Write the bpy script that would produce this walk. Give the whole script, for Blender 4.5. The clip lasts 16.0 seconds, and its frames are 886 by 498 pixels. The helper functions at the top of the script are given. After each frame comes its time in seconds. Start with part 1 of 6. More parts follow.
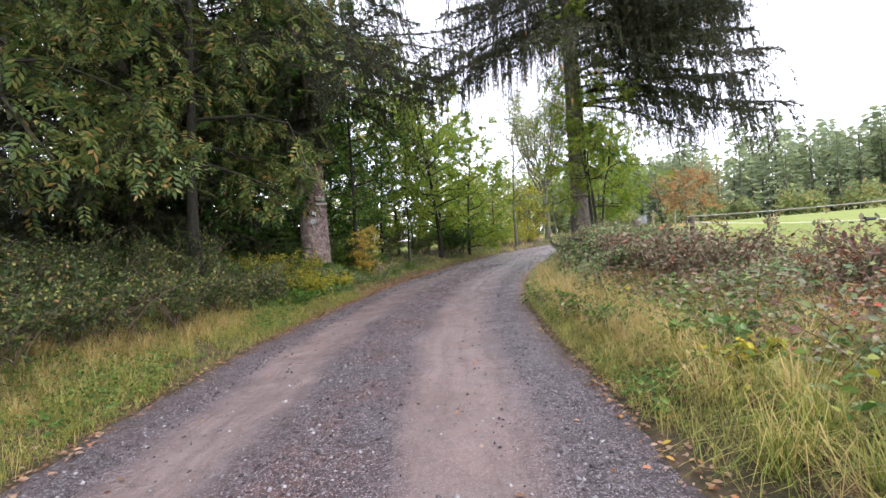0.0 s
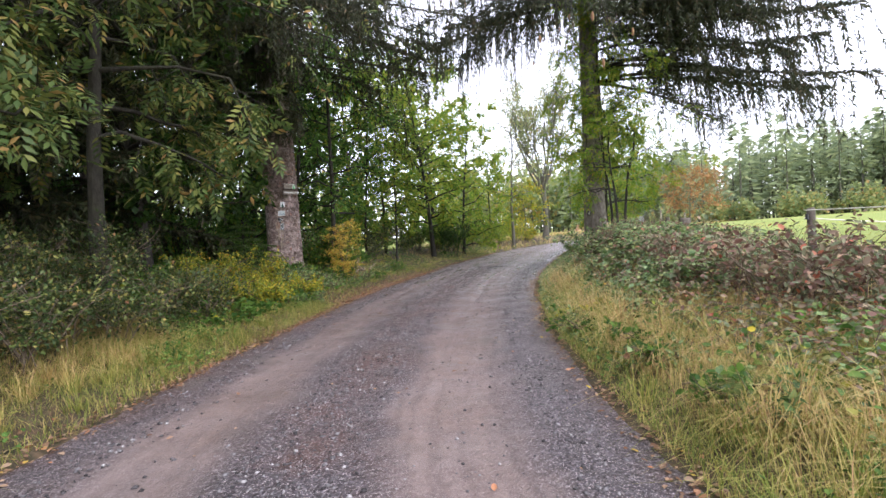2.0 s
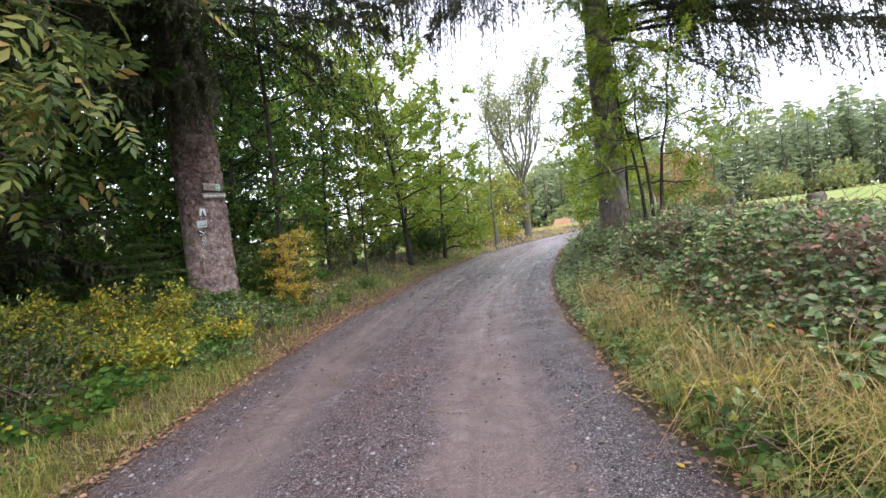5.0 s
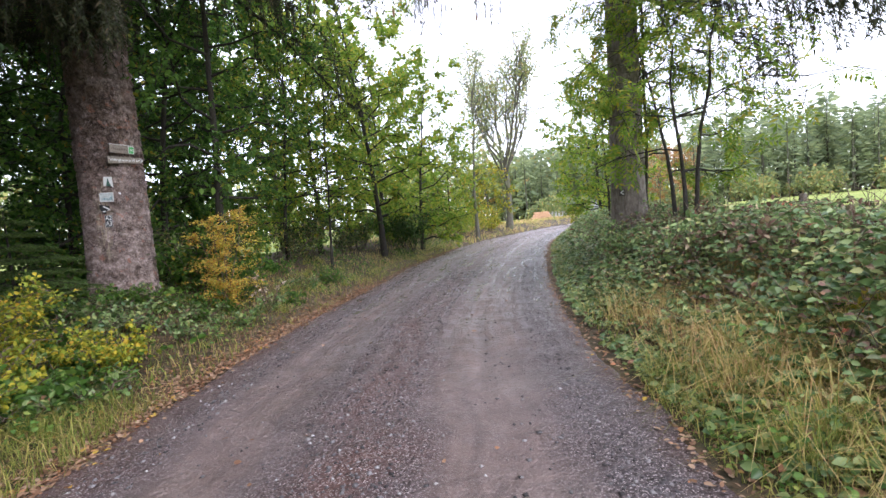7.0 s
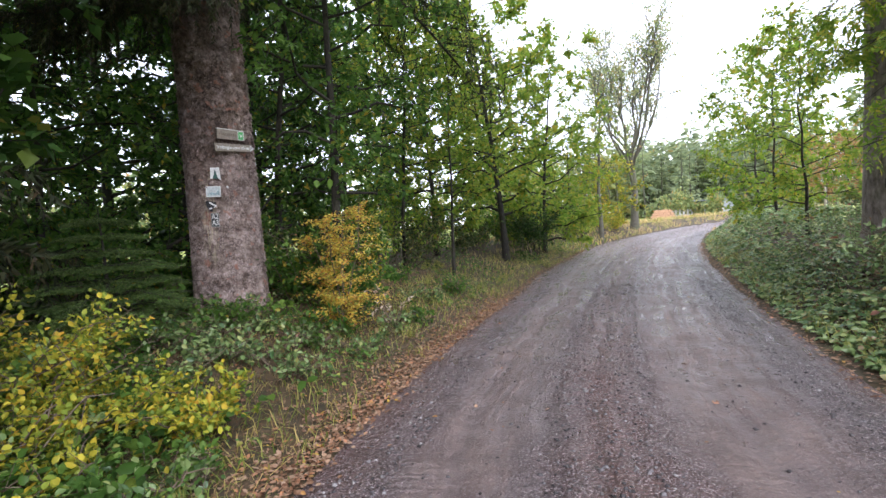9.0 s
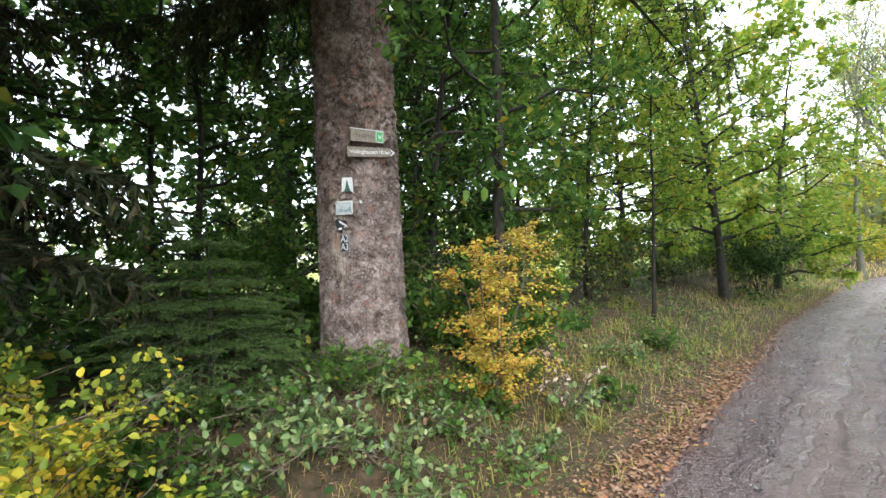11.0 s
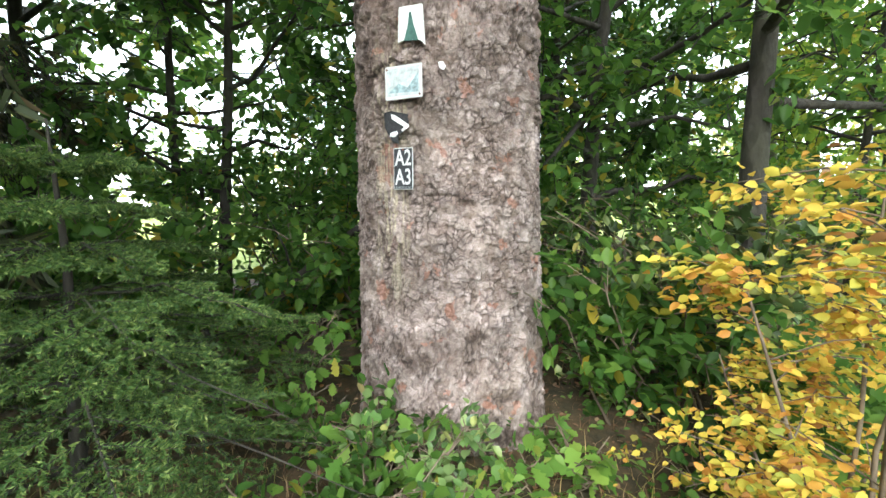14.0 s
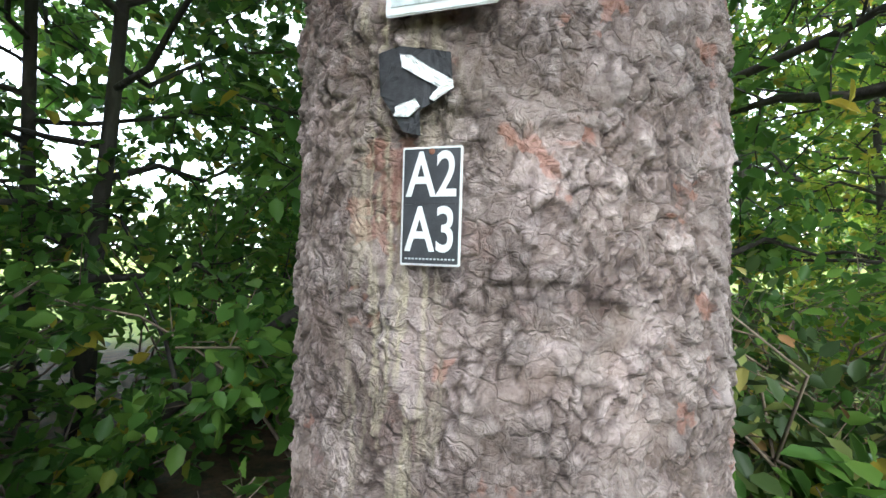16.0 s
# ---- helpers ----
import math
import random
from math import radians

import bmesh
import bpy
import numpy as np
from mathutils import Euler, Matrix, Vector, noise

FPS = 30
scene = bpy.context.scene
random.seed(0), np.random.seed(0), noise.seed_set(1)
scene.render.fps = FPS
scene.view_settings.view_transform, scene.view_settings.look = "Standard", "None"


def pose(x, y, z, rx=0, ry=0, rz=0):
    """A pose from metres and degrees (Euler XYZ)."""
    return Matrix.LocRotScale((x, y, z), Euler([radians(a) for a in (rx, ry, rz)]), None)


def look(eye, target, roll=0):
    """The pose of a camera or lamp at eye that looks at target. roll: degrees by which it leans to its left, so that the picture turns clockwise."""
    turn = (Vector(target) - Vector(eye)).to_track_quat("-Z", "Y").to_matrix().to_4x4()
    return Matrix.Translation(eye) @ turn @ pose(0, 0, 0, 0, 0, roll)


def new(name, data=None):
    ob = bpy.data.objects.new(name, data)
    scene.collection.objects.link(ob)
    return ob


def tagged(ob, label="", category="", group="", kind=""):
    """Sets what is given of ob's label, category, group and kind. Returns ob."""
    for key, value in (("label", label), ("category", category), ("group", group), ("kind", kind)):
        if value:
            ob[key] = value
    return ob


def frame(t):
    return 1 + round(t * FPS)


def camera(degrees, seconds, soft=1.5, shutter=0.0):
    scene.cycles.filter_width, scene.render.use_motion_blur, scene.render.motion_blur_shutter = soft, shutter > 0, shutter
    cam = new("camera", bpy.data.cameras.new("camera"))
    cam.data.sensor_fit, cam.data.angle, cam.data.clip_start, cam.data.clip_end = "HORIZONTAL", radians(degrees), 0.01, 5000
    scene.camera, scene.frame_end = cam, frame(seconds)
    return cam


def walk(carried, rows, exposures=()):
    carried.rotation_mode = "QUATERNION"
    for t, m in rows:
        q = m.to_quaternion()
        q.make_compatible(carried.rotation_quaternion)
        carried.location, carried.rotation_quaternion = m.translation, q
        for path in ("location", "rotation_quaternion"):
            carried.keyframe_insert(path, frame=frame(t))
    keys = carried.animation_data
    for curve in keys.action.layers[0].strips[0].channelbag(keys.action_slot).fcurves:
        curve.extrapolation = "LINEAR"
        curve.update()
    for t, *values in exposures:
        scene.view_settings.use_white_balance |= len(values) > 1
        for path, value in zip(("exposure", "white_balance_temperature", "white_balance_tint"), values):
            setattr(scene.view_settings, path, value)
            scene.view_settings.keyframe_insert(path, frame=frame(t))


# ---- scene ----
cam = camera(86.9, 16.0)
PATH = [
    (0, (-0.124, 0.503, 1.249), (-0.14, 2.503, 1.203), -4.4),
    (0.5, (-0.138, 1.005, 1.278), (-0.137, 3.004, 1.209), -4.0),
    (1, (-0.117, 1.593, 1.285), (-0.107, 3.592, 1.225), -3.6),
    (1.5, (-0.138, 2.148, 1.27), (-0.139, 4.147, 1.208), -3.8),
    (2, (-0.126, 2.764, 1.271), (-0.111, 4.763, 1.209), -3.5),
    (2.5, (-0.237, 3.305, 1.284), (-0.23, 5.304, 1.207), -3.7),
    (3, (-0.28, 3.904, 1.311), (-0.277, 5.902, 1.227), -4.8),
    (3.5, (-0.32, 4.398, 1.346), (-0.328, 6.397, 1.266), -5.7),
    (4, (-0.323, 4.938, 1.376), (-0.284, 6.937, 1.309), -6.4),
    (4.2, (-0.335, 5.143, 1.354), (-0.268, 7.141, 1.295), -6.5),
    (6.3, (-0.026, 7.0, 1.341), (0.166, 8.988, 1.242), -6.4),
    (6.5, (-0.054, 7.233, 1.348), (0.163, 9.218, 1.234), -5.9),
    (7, (-0.171, 7.767, 1.367), (0.05, 9.751, 1.245), -4.5),
    (7.5, (-0.385, 8.228, 1.388), (-0.237, 10.219, 1.272), -4.1),
    (8, (-0.548, 8.725, 1.394), (-0.488, 10.72, 1.269), -4.3),
    (8.5, (-0.725, 9.174, 1.417), (-0.801, 11.168, 1.285), -4.3),
    (9, (-0.849, 9.647, 1.473), (-1.055, 11.634, 1.373), -4.0),
    (9.5, (-0.957, 10.055, 1.502), (-1.351, 12.015, 1.489), -3.4),
    (10, (-1.126, 10.509, 1.507), (-1.712, 12.421, 1.568), -3.1),
    (10.2, (-1.172, 10.689, 1.519), (-1.819, 12.581, 1.587), -3.1),
    (12.3, (-1.693, 12.7, 1.697), (-2.884, 14.305, 1.626), -0.8),
    (12.5, (-1.807, 12.84, 1.712), (-3.012, 14.434, 1.639), -0.6),
    (13, (-2.055, 13.22, 1.687), (-3.305, 14.778, 1.592), -0.6),
    (13.5, (-2.422, 13.477, 1.619), (-3.71, 15.0, 1.462), -0.3),
    (14, (-2.778, 13.809, 1.594), (-4.122, 15.277, 1.397), -0.9),
    (14.5, (-3.039, 14.048, 1.568), (-4.414, 15.495, 1.439), -0.6),
    (15, (-3.352, 14.276, 1.609), (-4.696, 15.755, 1.518), -0.2),
    (15.5, (-3.561, 14.459, 1.641), (-4.829, 16.005, 1.582), 0.0),
    (16, (-3.82, 14.628, 1.671), (-5.004, 16.24, 1.687), 0.9),
]
walk(cam, [(t, look(eye, target, roll)) for t, eye, target, roll in PATH], [(0, 0.92, 6150, 21), (3, 1.04, 6100, 19), (8, 1.06, 6000, 19), (10.2, 1.32, 6050, 14), (12.3, 2.0, 6200, 5), (13.5, 2.25, 6200, 4), (14.5, 2.4, 6050, 3), (16, 2.2, 5800, 5)])

# ---------- world and light: bright overcast afternoon ----------
world = bpy.data.worlds.new("world")
scene.world = world
world.use_nodes = True
wn, wl = world.node_tree.nodes, world.node_tree.links
wn.clear()
sky = wn.new("ShaderNodeTexSky")
sky.sky_type = "NISHITA"
sky.sun_disc = False
sky.sun_elevation = radians(38)
sky.sun_rotation = radians(150)
bg_sky = wn.new("ShaderNodeBackground")
bg_sky.inputs["Strength"].default_value = 0.05
bg_cloud = wn.new("ShaderNodeBackground")
bg_cloud.inputs["Color"].default_value = (0.96, 0.98, 1.0, 1)
bg_cloud.inputs["Strength"].default_value = 1.15
add_bg = wn.new("ShaderNodeAddShader")
w_out = wn.new("ShaderNodeOutputWorld")
wl.new(sky.outputs[0], bg_sky.inputs["Color"])
wl.new(bg_sky.outputs[0], add_bg.inputs[0])
wl.new(bg_cloud.outputs[0], add_bg.inputs[1])
wl.new(add_bg.outputs[0], w_out.inputs["Surface"])
sun_data = bpy.data.lights.new("sun", "SUN")
sun_data.energy, sun_data.angle, sun_data.color = 1.0, radians(25), (1.0, 0.96, 0.9)
sun = new("sun", sun_data)
sun.matrix_world = look((10, -17, 16), (0, 0, 0))


# ---------- materials ----------
def mat_base(name):
    m = bpy.data.materials.new(name)
    m.use_nodes = True
    nt = m.node_tree
    nt.nodes.clear()
    out = nt.nodes.new("ShaderNodeOutputMaterial")
    bsdf = nt.nodes.new("ShaderNodeBsdfPrincipled")
    nt.links.new(bsdf.outputs[0], out.inputs["Surface"])
    return m, nt, bsdf, out


def ramp(nt, src, stops):
    r = nt.nodes.new("ShaderNodeValToRGB")
    els = r.color_ramp.elements
    while len(els) < len(stops):
        els.new(0.5)
    for e, (p, c) in zip(els, stops):
        e.position, e.color = p, (*c, 1)
    nt.links.new(src, r.inputs[0])
    return r.outputs[0]


def noise_tex(nt, scale, detail=4, rough=0.55, vec=None):
    n = nt.nodes.new("ShaderNodeTexNoise")
    n.inputs["Scale"].default_value, n.inputs["Detail"].default_value = scale, detail
    n.inputs["Roughness"].default_value = rough
    if vec is None:
        tc = nt.nodes.new("ShaderNodeTexCoord")
        vec = tc.outputs["Object"]
    nt.links.new(vec, n.inputs["Vector"])
    return n.outputs[0]


def voro(nt, scale, feature="F1", vec=None):
    n = nt.nodes.new("ShaderNodeTexVoronoi")
    n.feature = feature
    n.inputs["Scale"].default_value = scale
    if vec is None:
        tc = nt.nodes.new("ShaderNodeTexCoord")
        vec = tc.outputs["Object"]
    nt.links.new(vec, n.inputs["Vector"])
    return n


def mixc(nt, fac, a, b, mode="MIX"):
    m = nt.nodes.new("ShaderNodeMix")
    m.data_type, m.blend_type = "RGBA", mode
    for sock, v in ((m.inputs[0], fac), (m.inputs[6], a), (m.inputs[7], b)):
        if isinstance(v, (int, float)):
            sock.default_value = v
        elif isinstance(v, tuple):
            sock.default_value = (*v, 1)
        else:
            nt.links.new(v, sock)
    return m.outputs[2]


def maths(nt, op, a, b=0.0):
    m = nt.nodes.new("ShaderNodeMath")
    m.operation = op
    for sock, v in ((m.inputs[0], a), (m.inputs[1], b)):
        if isinstance(v, (int, float)):
            sock.default_value = v
        else:
            nt.links.new(v, sock)
    return m.outputs[0]


def bump(nt, bsdf, height, strength=0.5, dist=0.01):
    b = nt.nodes.new("ShaderNodeBump")
    b.inputs["Strength"].default_value, b.inputs["Distance"].default_value = strength, dist
    nt.links.new(height, b.inputs["Height"])
    nt.links.new(b.outputs[0], bsdf.inputs["Normal"])


def leaf_mat(name, stops, trans=0.3, rough=0.5, patch=0.25, spec=0.22):
    """Leaves: a colour of its own for each leaf, light coming through."""
    m, nt, bsdf, out = mat_base(name)
    geo = nt.nodes.new("ShaderNodeNewGeometry")
    col = ramp(nt, geo.outputs["Random Per Island"], stops)
    big = noise_tex(nt, 0.9, 3)
    hsv = nt.nodes.new("ShaderNodeHueSaturation")
    nt.links.new(col, hsv.inputs["Color"])
    v = maths(nt, "ADD", maths(nt, "MULTIPLY", big, patch * 2), 1.0 - patch)
    nt.links.new(v, hsv.inputs["Value"])
    fine = noise_tex(nt, 60, 2)
    col2 = mixc(nt, maths(nt, "MULTIPLY", fine, 0.12), hsv.outputs[0], (0.10, 0.09, 0.02))
    nt.links.new(col2, bsdf.inputs["Base Color"])
    bsdf.inputs["Roughness"].default_value = rough
    bsdf.inputs["Specular IOR Level"].default_value = spec
    if trans:
        tr = nt.nodes.new("ShaderNodeBsdfTranslucent")
        nt.links.new(col2, tr.inputs["Color"])
        mx = nt.nodes.new("ShaderNodeMixShader")
        mx.inputs[0].default_value = trans
        nt.links.new(bsdf.outputs[0], mx.inputs[1])
        nt.links.new(tr.outputs[0], mx.inputs[2])
        nt.links.new(mx.outputs[0], out.inputs["Surface"])
    return m


def bark_mat(name, dark, light, scale=18, moss=0.0):
    m, nt, bsdf, out = mat_base(name)
    tc = nt.nodes.new("ShaderNodeTexCoord")
    mp = nt.nodes.new("ShaderNodeMapping")
    mp.inputs["Scale"].default_value = (1, 1, 0.45)
    nt.links.new(tc.outputs["Object"], mp.inputs[0])
    n = noise_tex(nt, scale, 6, 0.65, mp.outputs[0])
    v = voro(nt, scale * 1.1, "F1", mp.outputs[0])
    col = ramp(nt, n, [(0.3, dark), (0.7, light)])
    if moss:
        patch = ramp(nt, noise_tex(nt, 1.6, 4), [(0.45, (0, 0, 0)), (0.62, (1, 1, 1))])
        col = mixc(nt, maths(nt, "MULTIPLY", patch, moss), col, (0.10, 0.12, 0.04))
    nt.links.new(col, bsdf.inputs["Base Color"])
    bsdf.inputs["Roughness"].default_value = 0.9
    bump(nt, bsdf, maths(nt, "ADD", n, v.outputs["Distance"]), 0.7, 0.02)
    return m


def plain_mat(name, col, rough=0.6, var=0.15, scale=12, metal=0.0, spec=0.4):
    m, nt, bsdf, out = mat_base(name)
    n = noise_tex(nt, scale, 5, 0.6)
    lo = tuple(c * (1 - var) for c in col)
    hi = tuple(min(1, c * (1 + var)) for c in col)
    c = ramp(nt, n, [(0.3, lo), (0.7, hi)])
    nt.links.new(c, bsdf.inputs["Base Color"])
    bsdf.inputs["Roughness"].default_value, bsdf.inputs["Metallic"].default_value = rough, metal
    bsdf.inputs["Specular IOR Level"].default_value = spec
    bump(nt, bsdf, noise_tex(nt, scale * 6, 4), 0.25, 0.004)
    return m


def road_mat():
    """Dirt wheel tracks, gravel between and beside them, reddish earth patches, damp dark spots."""
    m, nt, bsdf, out = mat_base("gravel_road")
    tc = nt.nodes.new("ShaderNodeTexCoord")
    obj = tc.outputs["Object"]
    sep = nt.nodes.new("ShaderNodeSeparateXYZ")
    nt.links.new(tc.outputs["UV"], sep.inputs[0])
    wob = maths(nt, "MULTIPLY", maths(nt, "SUBTRACT", noise_tex(nt, 1.1, 5, 0.6, obj), 0.5), 0.13)
    u = maths(nt, "ADD", sep.outputs[0], wob)
    track = ramp(nt, u, [(0.15, (0, 0, 0)), (0.22, (1, 1, 1)), (0.32, (1, 1, 1)), (0.40, (0, 0, 0)),
                         (0.57, (0, 0, 0)), (0.62, (1, 1, 1)), (0.75, (1, 1, 1)), (0.84, (0, 0, 0))])
    stone = voro(nt, 45, "F1", obj)
    small = voro(nt, 110, "F1", obj)
    scol = ramp(nt, stone.outputs["Color"], [(0.0, (0.03, 0.027, 0.031)), (0.5, (0.115, 0.105, 0.112)), (0.82, (0.22, 0.208, 0.218)), (1.0, (0.48, 0.46, 0.45))])
    scol2 = ramp(nt, small.outputs["Color"], [(0.0, (0.06, 0.052, 0.052)), (1.0, (0.22, 0.20, 0.20))])
    gravel = mixc(nt, 0.5, scol, scol2)
    gaps = ramp(nt, stone.outputs["Distance"], [(0.35, (0, 0, 0)), (0.7, (1, 1, 1))])
    gravel = mixc(nt, maths(nt, "MULTIPLY", gaps, 0.6), gravel, (0.055, 0.042, 0.036))
    gravel = mixc(nt, 1.0, gravel, (0.72, 0.73, 0.78), "MULTIPLY")
    fine = noise_tex(nt, 90, 5, 0.7, obj)
    dirt = ramp(nt, fine, [(0.25, (0.18, 0.138, 0.116)), (0.75, (0.275, 0.218, 0.186))])
    big = noise_tex(nt, 0.7, 5, 0.6, obj)
    dirt = mixc(nt, ramp(nt, big, [(0.4, (0, 0, 0)), (0.65, (1, 1, 1))]), dirt, (0.25, 0.21, 0.19))
    # streaks along the way of the wheels
    smp = nt.nodes.new("ShaderNodeMapping")
    smp.inputs["Scale"].default_value = (46, 0.35, 1)
    nt.links.new(tc.outputs["UV"], smp.inputs[0])
    streak = noise_tex(nt, 1.0, 4, 0.6, smp.outputs[0])
    dirt = mixc(nt, ramp(nt, streak, [(0.45, (0, 0, 0)), (0.75, (0.7, 0.7, 0.7))]), dirt, (0.095, 0.073, 0.066))
    grain = ramp(nt, noise_tex(nt, 5.5, 6, 0.7, obj), [(0.42, (0, 0, 0)), (0.62, (1, 1, 1))])
    track = maths(nt, "MULTIPLY", track, maths(nt, "SUBTRACT", 1.0, maths(nt, "MULTIPLY", grain, 0.22)))
    col = mixc(nt, track, gravel, dirt)
    red = ramp(nt, noise_tex(nt, 0.9, 6, 0.65, obj), [(0.43, (0, 0, 0)), (0.60, (1, 1, 1))])
    mid = ramp(nt, u, [(0.0, (1, 1, 1)), (0.10, (0.5, 0.5, 0.5)), (0.2, (0, 0, 0)), (0.36, (0, 0, 0)), (0.47, (1, 1, 1)), (0.62, (0.1, 0.1, 0.1)), (0.9, (0, 0, 0)), (1.0, (0.8, 0.8, 0.8))])
    col = mixc(nt, maths(nt, "MULTIPLY", maths(nt, "MULTIPLY", red, mid), 0.85), col, (0.13, 0.064, 0.045))
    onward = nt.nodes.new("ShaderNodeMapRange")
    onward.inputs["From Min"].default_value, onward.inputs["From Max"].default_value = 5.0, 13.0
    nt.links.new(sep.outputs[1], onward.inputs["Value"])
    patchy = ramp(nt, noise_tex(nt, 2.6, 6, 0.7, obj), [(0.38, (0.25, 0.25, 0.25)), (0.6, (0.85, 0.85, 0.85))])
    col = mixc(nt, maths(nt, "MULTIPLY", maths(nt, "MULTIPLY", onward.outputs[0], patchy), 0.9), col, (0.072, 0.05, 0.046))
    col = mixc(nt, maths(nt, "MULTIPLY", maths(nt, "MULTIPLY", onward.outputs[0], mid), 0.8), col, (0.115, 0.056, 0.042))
    mott = ramp(nt, noise_tex(nt, 13, 6, 0.75, obj), [(0.38, (0.55, 0.53, 0.52)), (0.52, (1, 1, 1)), (0.66, (1.0, 1.0, 1.0))])
    rough_part = maths(nt, "SUBTRACT", 1.0, maths(nt, "MULTIPLY", track, 0.72))
    col = mixc(nt, rough_part, col, mott, "MULTIPLY")
    grit = voro(nt, 170, "F1", obj)
    gs = nt.nodes.new("ShaderNodeSeparateColor")
    nt.links.new(grit.outputs["Color"], gs.inputs[0])
    col = mixc(nt, maths(nt, "MULTIPLY", rough_part, ramp(nt, gs.outputs[0], [(0.82, (0, 0, 0)), (0.9, (0.8, 0.8, 0.8))])), col, (0.44, 0.41, 0.40))
    col = mixc(nt, maths(nt, "MULTIPLY", rough_part, ramp(nt, gs.outputs[1], [(0.80, (0, 0, 0)), (0.9, (0.7, 0.7, 0.7))])), col, (0.055, 0.045, 0.042))
    col = mixc(nt, 1.0, col, (1.22, 1.12, 1.12), "MULTIPLY")
    nt.links.new(col, bsdf.inputs["Base Color"])
    damp = ramp(nt, noise_tex(nt, 1.7, 4, 0.6, obj), [(0.40, (0.66, 0.66, 0.66)), (0.62, (0.32, 0.32, 0.32))])
    # damp, pressed wheel lines further on catch the sky, by gloss and by painted sheen
    lines = ramp(nt, streak, [(0.42, (0, 0, 0)), (0.56, (1, 1, 1))])
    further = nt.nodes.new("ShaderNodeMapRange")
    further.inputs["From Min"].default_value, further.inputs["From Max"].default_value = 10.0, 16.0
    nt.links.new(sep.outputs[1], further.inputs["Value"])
    wet_sheen = maths(nt, "MULTIPLY", maths(nt, "MULTIPLY", lines, further.outputs[0]), ramp(nt, noise_tex(nt, 3.1, 5, 0.65, obj), [(0.36, (0.2, 0.2, 0.2)), (0.55, (1, 1, 1))]))
    damp = mixc(nt, wet_sheen, damp, (0.2, 0.2, 0.2))
    # Sky's sheen on the damp lines, put into the colour as paler grey
    col = mixc(nt, maths(nt, "MULTIPLY", wet_sheen, 0.4), col, (0.17, 0.152, 0.155))
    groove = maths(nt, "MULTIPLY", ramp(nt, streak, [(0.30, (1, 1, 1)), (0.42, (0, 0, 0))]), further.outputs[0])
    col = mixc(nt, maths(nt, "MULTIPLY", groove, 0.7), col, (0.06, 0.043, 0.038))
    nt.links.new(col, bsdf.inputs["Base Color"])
    nt.links.new(damp, bsdf.inputs["Roughness"])
    bsdf.inputs["Specular IOR Level"].default_value = 0.5
    inv = maths(nt, "SUBTRACT", 1.0, track)
    hgt = maths(nt, "ADD", maths(nt, "MULTIPLY", maths(nt, "SUBTRACT", 1.0, stone.outputs["Distance"]), maths(nt, "ADD", maths(nt, "MULTIPLY", inv, 0.9), 0.12)),
                maths(nt, "MULTIPLY", fine, 0.35))
    tread = maths(nt, "SINE", maths(nt, "ADD", maths(nt, "MULTIPLY", sep.outputs[1], 62.0), maths(nt, "MULTIPLY", noise_tex(nt, 2.2, 4, 0.6, obj), 34.0)))
    where_tread = ramp(nt, noise_tex(nt, 0.8, 4, 0.6, obj), [(0.40, (0, 0, 0)), (0.60, (1, 1, 1))])
    tread = maths(nt, "MULTIPLY", maths(nt, "MULTIPLY", tread, where_tread), maths(nt, "MULTIPLY", onward.outputs[0], 0.22))
    hgt = maths(nt, "ADD", hgt, maths(nt, "ADD", tread, maths(nt, "MULTIPLY", noise_tex(nt, 22, 6, 0.75, obj), 0.8)))
    hgt = maths(nt, "MULTIPLY", hgt, maths(nt, "SUBTRACT", 1.0, maths(nt, "MULTIPLY", wet_sheen, 0.75)))
    bump(nt, bsdf, hgt, 1.0, 0.026)
    return m


def ground_mat():
    """Earth and litter in the wood, mown grass out on the pasture."""
    m, nt, bsdf, out = mat_base("ground_soil")
    at = nt.nodes.new("ShaderNodeAttribute")
    at.attribute_name = "meadow"
    n1, n2 = noise_tex(nt, 9, 6, 0.7), noise_tex(nt, 1.2, 4)
    soil = ramp(nt, n1, [(0.3, (0.02, 0.015, 0.009)), (0.48, (0.06, 0.04, 0.022)), (0.6, (0.13, 0.075, 0.042)), (0.72, (0.05, 0.065, 0.02))])
    grass = ramp(nt, noise_tex(nt, 14, 5, 0.7), [(0.3, (0.15, 0.20, 0.03)), (0.7, (0.235, 0.285, 0.05))])
    grass = mixc(nt, ramp(nt, noise_tex(nt, 0.08, 4), [(0.4, (0, 0, 0)), (0.7, (1, 1, 1))]), grass, (0.27, 0.30, 0.065))
    nt.links.new(mixc(nt, at.outputs["Fac"], mixc(nt, maths(nt, "MULTIPLY", n2, 0.4), soil, (0.06, 0.07, 0.025)), grass), bsdf.inputs["Base Color"])
    bsdf.inputs["Roughness"].default_value = 0.95
    bump(nt, bsdf, n1, 0.8, 0.03)
    return m


